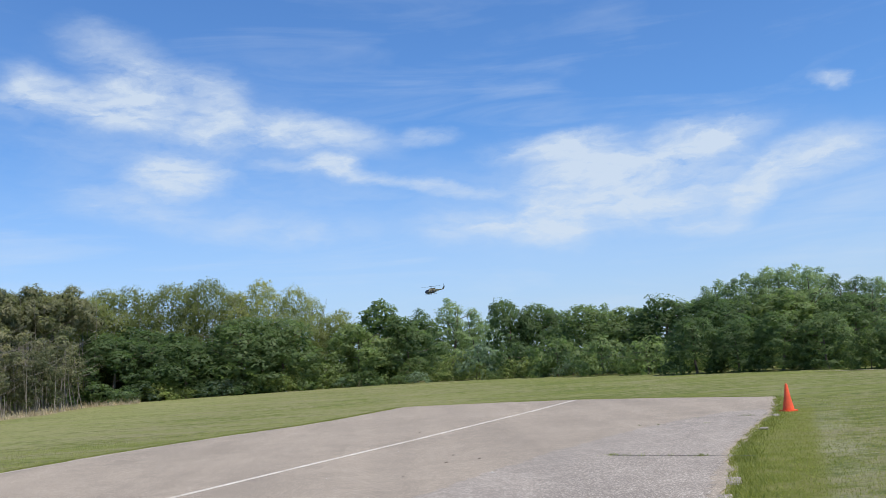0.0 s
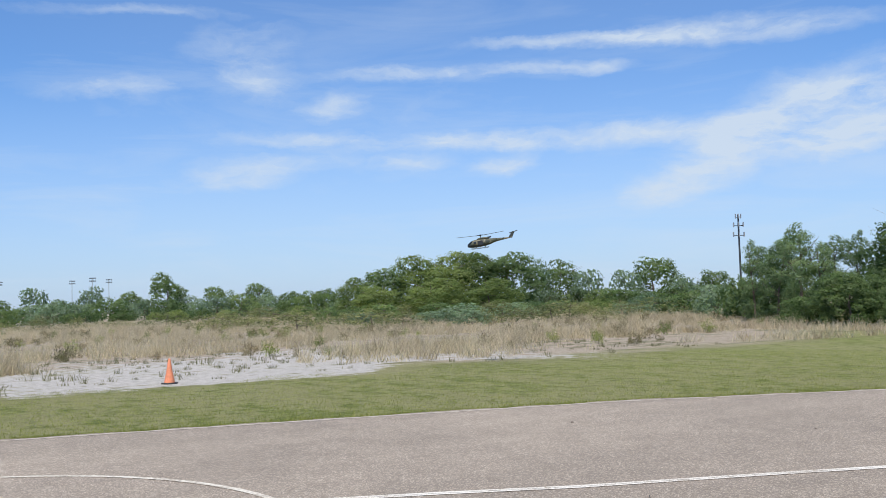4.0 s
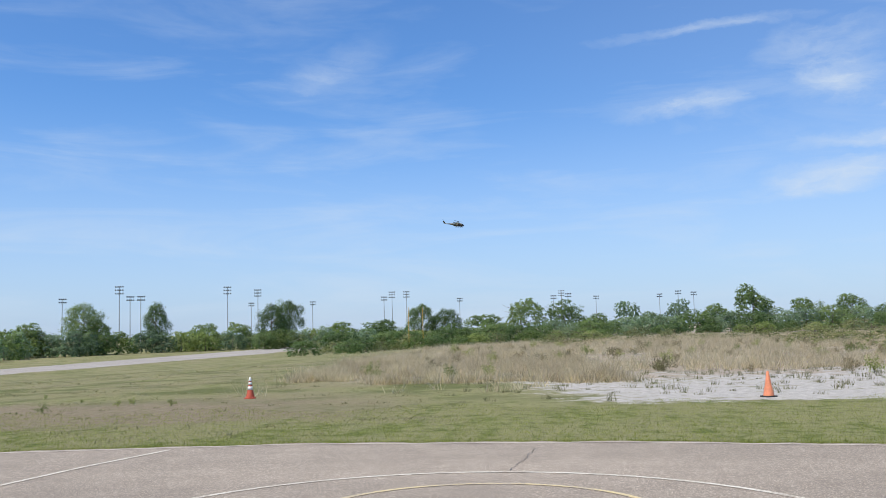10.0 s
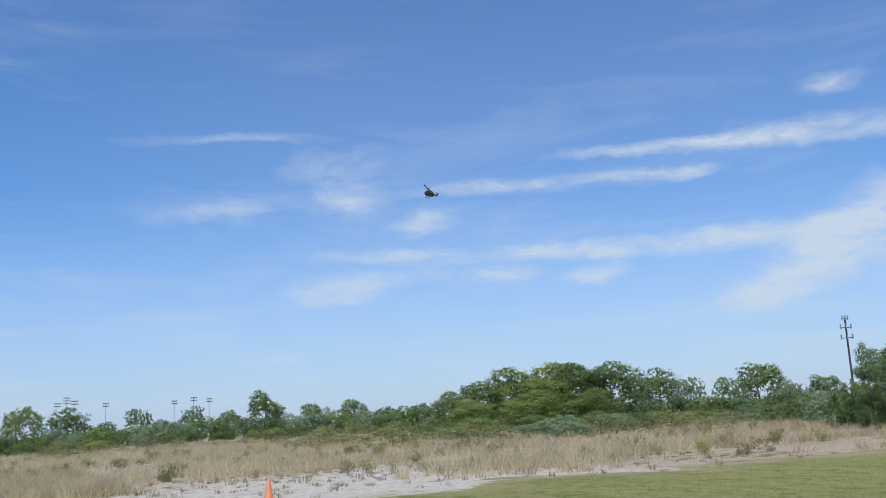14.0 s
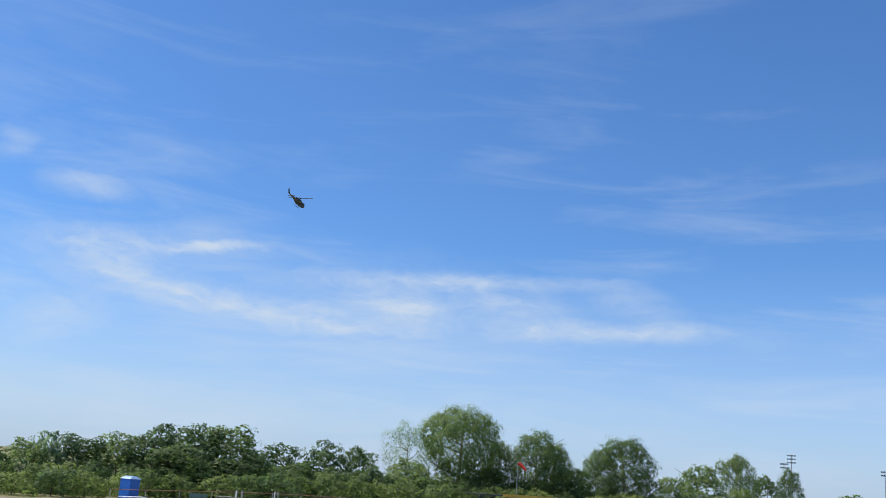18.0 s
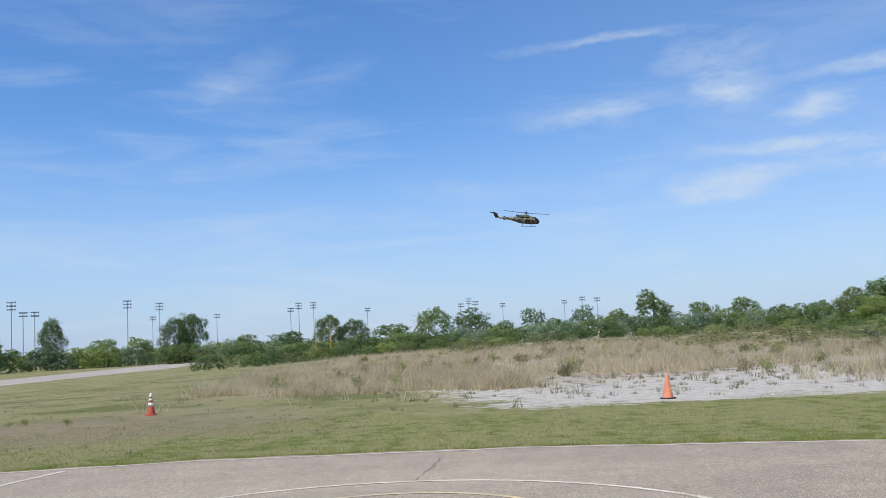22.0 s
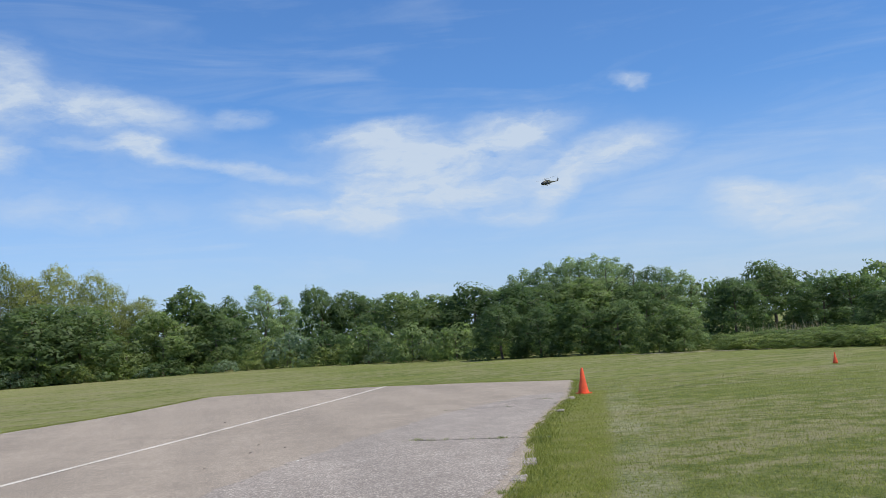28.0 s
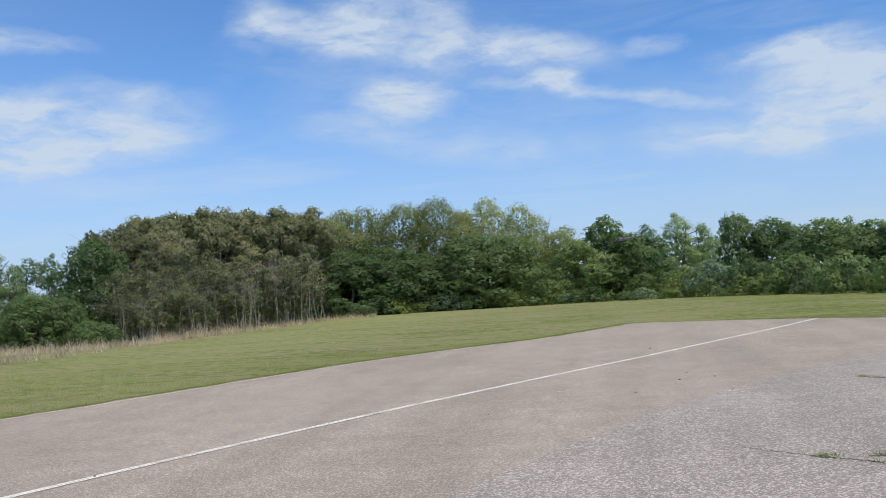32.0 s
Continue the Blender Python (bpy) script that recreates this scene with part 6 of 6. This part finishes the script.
def helicopter():
    top = new("model_helicopter")
    tagged(top, "camouflaged scale model helicopter with skids and two-blade rotor, flying", "helicopter")
    bm = bmesh.new()
    loft(bm, [ring(0.405, 0.02, -0.145, -0.115), ring(0.385, 0.065, -0.18, -0.07), ring(0.33, 0.105, -0.205, -0.02), ring(0.25, 0.125, -0.215, 0.045),
              ring(0.15, 0.13, -0.215, 0.07), ring(0.0, 0.13, -0.21, 0.07), ring(-0.12, 0.125, -0.2, 0.062), ring(-0.24, 0.10, -0.168, 0.055), ring(-0.36, 0.07, -0.118, 0.046), ring(-0.46, 0.05, -0.08, 0.038)])
    for f in bm.faces:
        f.smooth = True
    body = part("fuselage", bm, M_CAMO, top)
    bm = bmesh.new()
    loft(bm, [ring(0.12, 0.05, 0.06, 0.085, 12), ring(0.06, 0.075, 0.06, 0.125, 12), ring(-0.1, 0.075, 0.055, 0.13, 12), ring(-0.2, 0.05, 0.05, 0.11, 12), ring(-0.24, 0.03, 0.05, 0.08, 12)])
    part("engine_cowling", bm, M_CAMO, top)
    bm = bmesh.new()
    bar(bm, (0, -0.2, 0.1), (0, -0.3, 0.115), 0.03, 0.026, 10)
    part("exhaust", bm, M_BLACK, top)
    bm = bmesh.new()
    loft(bm, [ring(-0.3, 0.07, -0.13, 0.045, 12), ring(-0.46, 0.05, -0.085, 0.036, 12), ring(-0.68, 0.034, -0.048, 0.022, 12), ring(-0.90, 0.022, -0.018, 0.014, 12)])
    part("tail_boom", bm, M_CAMO, top)
    bm = bmesh.new()
    loft(bm, [[(-0.013, -0.78, -0.012), (0.013, -0.78, -0.012), (0.013, -0.91, -0.012), (-0.013, -0.91, -0.012)], [(-0.009, -0.92, 0.21), (0.009, -0.92, 0.21), (0.009, -1.0, 0.21), (-0.009, -1.0, 0.21)]])
    part("tail_fin", bm, M_FIN, top)
    for s in (-1, 1):
        bm = bmesh.new()
        box(bm, s * 0.1, -0.64, -0.012, 0.16, 0.07, 0.009)
        part("stabiliser", bm, M_CAMO, top)
    # windows sit slightly proud of the skin
    bm = bmesh.new()
    loft(bm, [ring(0.392, 0.05, -0.135, -0.07, 12), ring(0.34, 0.104, -0.11, -0.01, 12), ring(0.262, 0.124, -0.06, 0.047, 12)])
    part("windscreen", bm, M_CANOPY, top, "dark smoked windscreen")
    for s in (-1, 1):
        bm = bmesh.new()
        box(bm, s * 0.127, 0.2, -0.055, 0.012, 0.075, 0.095)
        part("door_window", bm, M_CANOPY, top)
        # a solid black box paints in the shade inside the open doorway
        bm = bmesh.new()
        box(bm, s * 0.13, 0.045, -0.075, 0.012, 0.15, 0.17)
        door = part("cabin_door", bm, M_BLACK, top, "black panel standing in for the shade inside the cabin doorway")
        bm = bmesh.new()
        bar(bm, (s * 0.15, 0.26, -0.255), (s * 0.15, -0.2, -0.255), 0.008, None, 8)
        bar(bm, (s * 0.15, 0.26, -0.255), (s * 0.15, 0.31, -0.235), 0.008, None, 8)
        part("skid", bm, M_CAMO, top)
        for y in (0.16, -0.1):
            bm = bmesh.new()
            bar(bm, (s * 0.06, y, -0.205), (s * 0.15, y, -0.255), 0.007, None, 6)
            part("skid_strut", bm, M_CAMO, top)
    bm = bmesh.new()
    bar(bm, (0, 0, 0.12), (0, 0, 0.215), 0.012, None, 8)
    part("mast", bm, M_BLACK, top)
    for ob in top.children:
        for v in ob.data.vertices:
            v.co.z *= 0.78
    rotor = new("main_rotor", None)
    rotor.parent = top
    bm = bmesh.new()
    bar(bm, (0, 0, -0.015), (0, 0, 0.015), 0.03, None, 10)
    box(bm, 0, 0, 0, 0.16, 0.03, 0.02)
    part("rotor_hub", bm, M_BLACK, rotor)
    for s in (-1, 1):
        bm = bmesh.new()
        loft(bm, [[(s * 0.07, 0.024, 0.002), (s * 0.07, -0.024, -0.004), (s * 0.07, -0.024, -0.008), (s * 0.07, 0.024, -0.004)],
                  [(s * 0.68, 0.024, 0.024), (s * 0.68, -0.024, 0.02), (s * 0.68, -0.024, 0.017), (s * 0.68, 0.024, 0.02)]])
        part("rotor_blade", bm, M_BLADE, rotor)
        bm = bmesh.new()
        bar(bm, (0, s * 0.02, 0.02), (0, s * 0.16, 0.025), 0.005, None, 6)
        part("stabiliser_bar", bm, M_BLACK, rotor)
    tail = new("tail_rotor", None)
    tail.parent = top
    for s in (-1, 1):
        bm = bmesh.new()
        box(bm, 0, 0, s * 0.065, 0.005, 0.024, 0.12)
        part("tail_blade", bm, M_BLADE, tail)
    for ob in list(top.children) + list(rotor.children) + list(tail.children):
        if ob.data:
            for v in ob.data.vertices:
                v.co *= 0.91
    return top, rotor, tail


heli, rotor, tail_rotor = helicopter()

# seconds and place
FLIGHT_A = [(0.0, 1.9, 42.2, 4.8), (1.0, -5.0, 40.0, 3.2), (2.0, -11.7, 36.6, 2.1), (3.0, -17.4, 26.1, 2.9), (3.5, -18.8, 19.8, 3.3), (4.0, -20.1, 13.8, 3.2), (4.5, -19.6, 7.2, 2.9),
            (5.5, -20.4, -8.0, 4.4), (6.5, -25.1, -21.1, 7.7), (7.0, -30.1, -25.8, 9.4), (7.5, -35.7, -26.8, 9.8), (8.0, -41.7, -25.3, 9.2), (8.5, -47.3, -21.4, 8.3), (9.0, -51.7, -15.7, 7.6),
            (9.5, -54.3, -9.1, 7.7), (10.0, -55.0, -2.0, 7.9), (10.5, -54.8, 5.0, 8.3), (11.0, -53.7, 11.7, 8.7), (11.5, -51.9, 18.1, 8.3), (12.0, -49.8, 23.4, 8.5), (12.5, -45.1, 25.6, 9.0)]
FLIGHT_B = [(13.0, -39.8, 24.5, 9.4), (13.5, -34.9, 20.7, 9.9), (14.5, -28.2, 8.6, 10.2), (15.5, -24.7, -4.7, 9.5), (16.0, -22.9, -10.9, 8.8), (16.5, -20.2, -17.1, 8.6), (17.0, -18.4, -24.4, 8.9), (17.5, -17.0, -29.8, 10.2),
            (18.0, -17.9, -32.3, 12.2), (18.5, -18.5, -31.7, 12.9), (19.0, -21.5, -28.8, 12.0), (19.5, -25.1, -26.1, 11.1), (20.0, -27.8, -22.1, 9.5), (20.5, -30.5, -16.9, 7.7), (21.0, -31.3, -10.6, 6.2),
            (21.5, -29.5, -3.3, 5.5), (22.0, -25.0, 3.5, 4.7)]
FLIGHT_C = [(22.5, -19.1, 9.4, 3.5), (23.0, -13.63, 15.41, 2.46), (23.5, -6.45, 18.8, 2.2), (24.0, 0.0, 21.4, 2.5), (24.5, 5.5, 24.8, 2.9), (25.0, 11.0, 30.4, 3.2),
            (25.6, 15.8, 36.2, 4.6), (26.5, 20.6, 42.6, 7.6), (27.0, 20.9, 44.4, 8.6), (27.5, 20.3, 45.5, 9.2), (28.0, 18.4, 46.2, 9.4), (28.5, 16.3, 47.2, 8.7), (29.0, 13.8, 48.1, 7.4), (29.5, 11.3, 48.9, 5.8), (30.0, 9.3, 49.4, 4.8), (30.5, 7.3, 48.8, 4.7),
            (31.0, 4.5, 46.1, 4.6), (31.5, 2.2, 44.0, 4.0), (32.0, 0.2, 42.0, 3.4)]


# seconds, the nose's angle from the line of sight (to the left), nose-up
FACING_A = [(0.0, 135, -5), (3.5, 108, -2), (4.0, 95, -6), (4.5, 80, -8), (6.5, 38, -2), (7.0, 8, -8), (7.5, -22, -9), (8.0, -50, -9), (8.5, -68, -8), (9.0, -80, -2), (10.0, -86, -3), (11.0, -88, 0),
            (11.5, -98, 0), (12.0, -112, 1), (12.5, -132, 3), (13.0, -158, 4), (13.5, -180, 0), (14.5, -225, -4), (15.5, -260, -6)]
FACING_B = [(16.0, -270, -7), (16.5, -285, -7), (17.0, -320, -6), (17.5, -355, 2), (18.0, -394, -8), (18.5, -410, -15), (19.0, -416, -9), (19.5, -420, -8), (20.0, -422, -8), (20.5, -424, -6), (21.0, -432, -2),
            (21.5, -440, -4), (22.0, -448, -5), (22.5, -453, -5), (23.0, -450, -4), (23.5, -432, -4), (24.0, -420, -4)]
FACING_C = [(24.5, -402, -7), (25.0, -390, -6), (25.6, -372, 0), (26.5, -305, 4), (27.5, -212, 0), (28.0, -230, -6), (28.5, -235, -8), (29.0, -228, -7), (29.5, -207, -6), (30.0, -197, -5), (30.5, -196, -4), (31.0, -200, -5), (32.0, -228, -4)]


def motions():
    path, facing = FLIGHT_A + FLIGHT_B + FLIGHT_C, FACING_A + FACING_B + FACING_C
    times = [f[0] for f in facing]
    turns = []
    for t, x, y, z in path:
        az = math.degrees(math.atan2(-x, y))
        turns.append(az + float(np.interp(t, times, [f[1] for f in facing])))
    rows = []
    for k, (t, x, y, z) in enumerate(path):
        i, j = max(0, k - 1), min(len(path) - 1, k + 1)
        a, b = path[i], path[j]
        span = b[0] - a[0]
        speed = math.hypot(b[1] - a[1], b[2] - a[2]) / span
        bank = math.degrees(math.atan(-speed * radians(turns[j] - turns[i]) / span / 9.81))
        nose = float(np.interp(t, times, [f[2] for f in facing]))
        rows.append((t, pose(x, y, z, 0, 0, turns[k]) @ pose(0, 0, 0, nose, 0, 0) @ pose(0, 0, 0, 0, max(-35, min(35, bank * 0.5)), 0)))
    walk(heli, rows)
    spin = [(k * 0.1, k * 83.0) for k in range(321)]
    walk(sock, [(float(k), pose(0, 0, 0, 0, 0, 9 * math.sin(k * 1.7) + 5 * math.sin(k * 0.61))) for k in range(33)])
    walk(rotor, [(t, pose(0, 0, 0.153, 0, 0, a)) for t, a in spin])
    walk(tail_rotor, [(t, pose(0.027, -0.872, 0.136, a, 0, 0)) for t, a in spin])


motions()
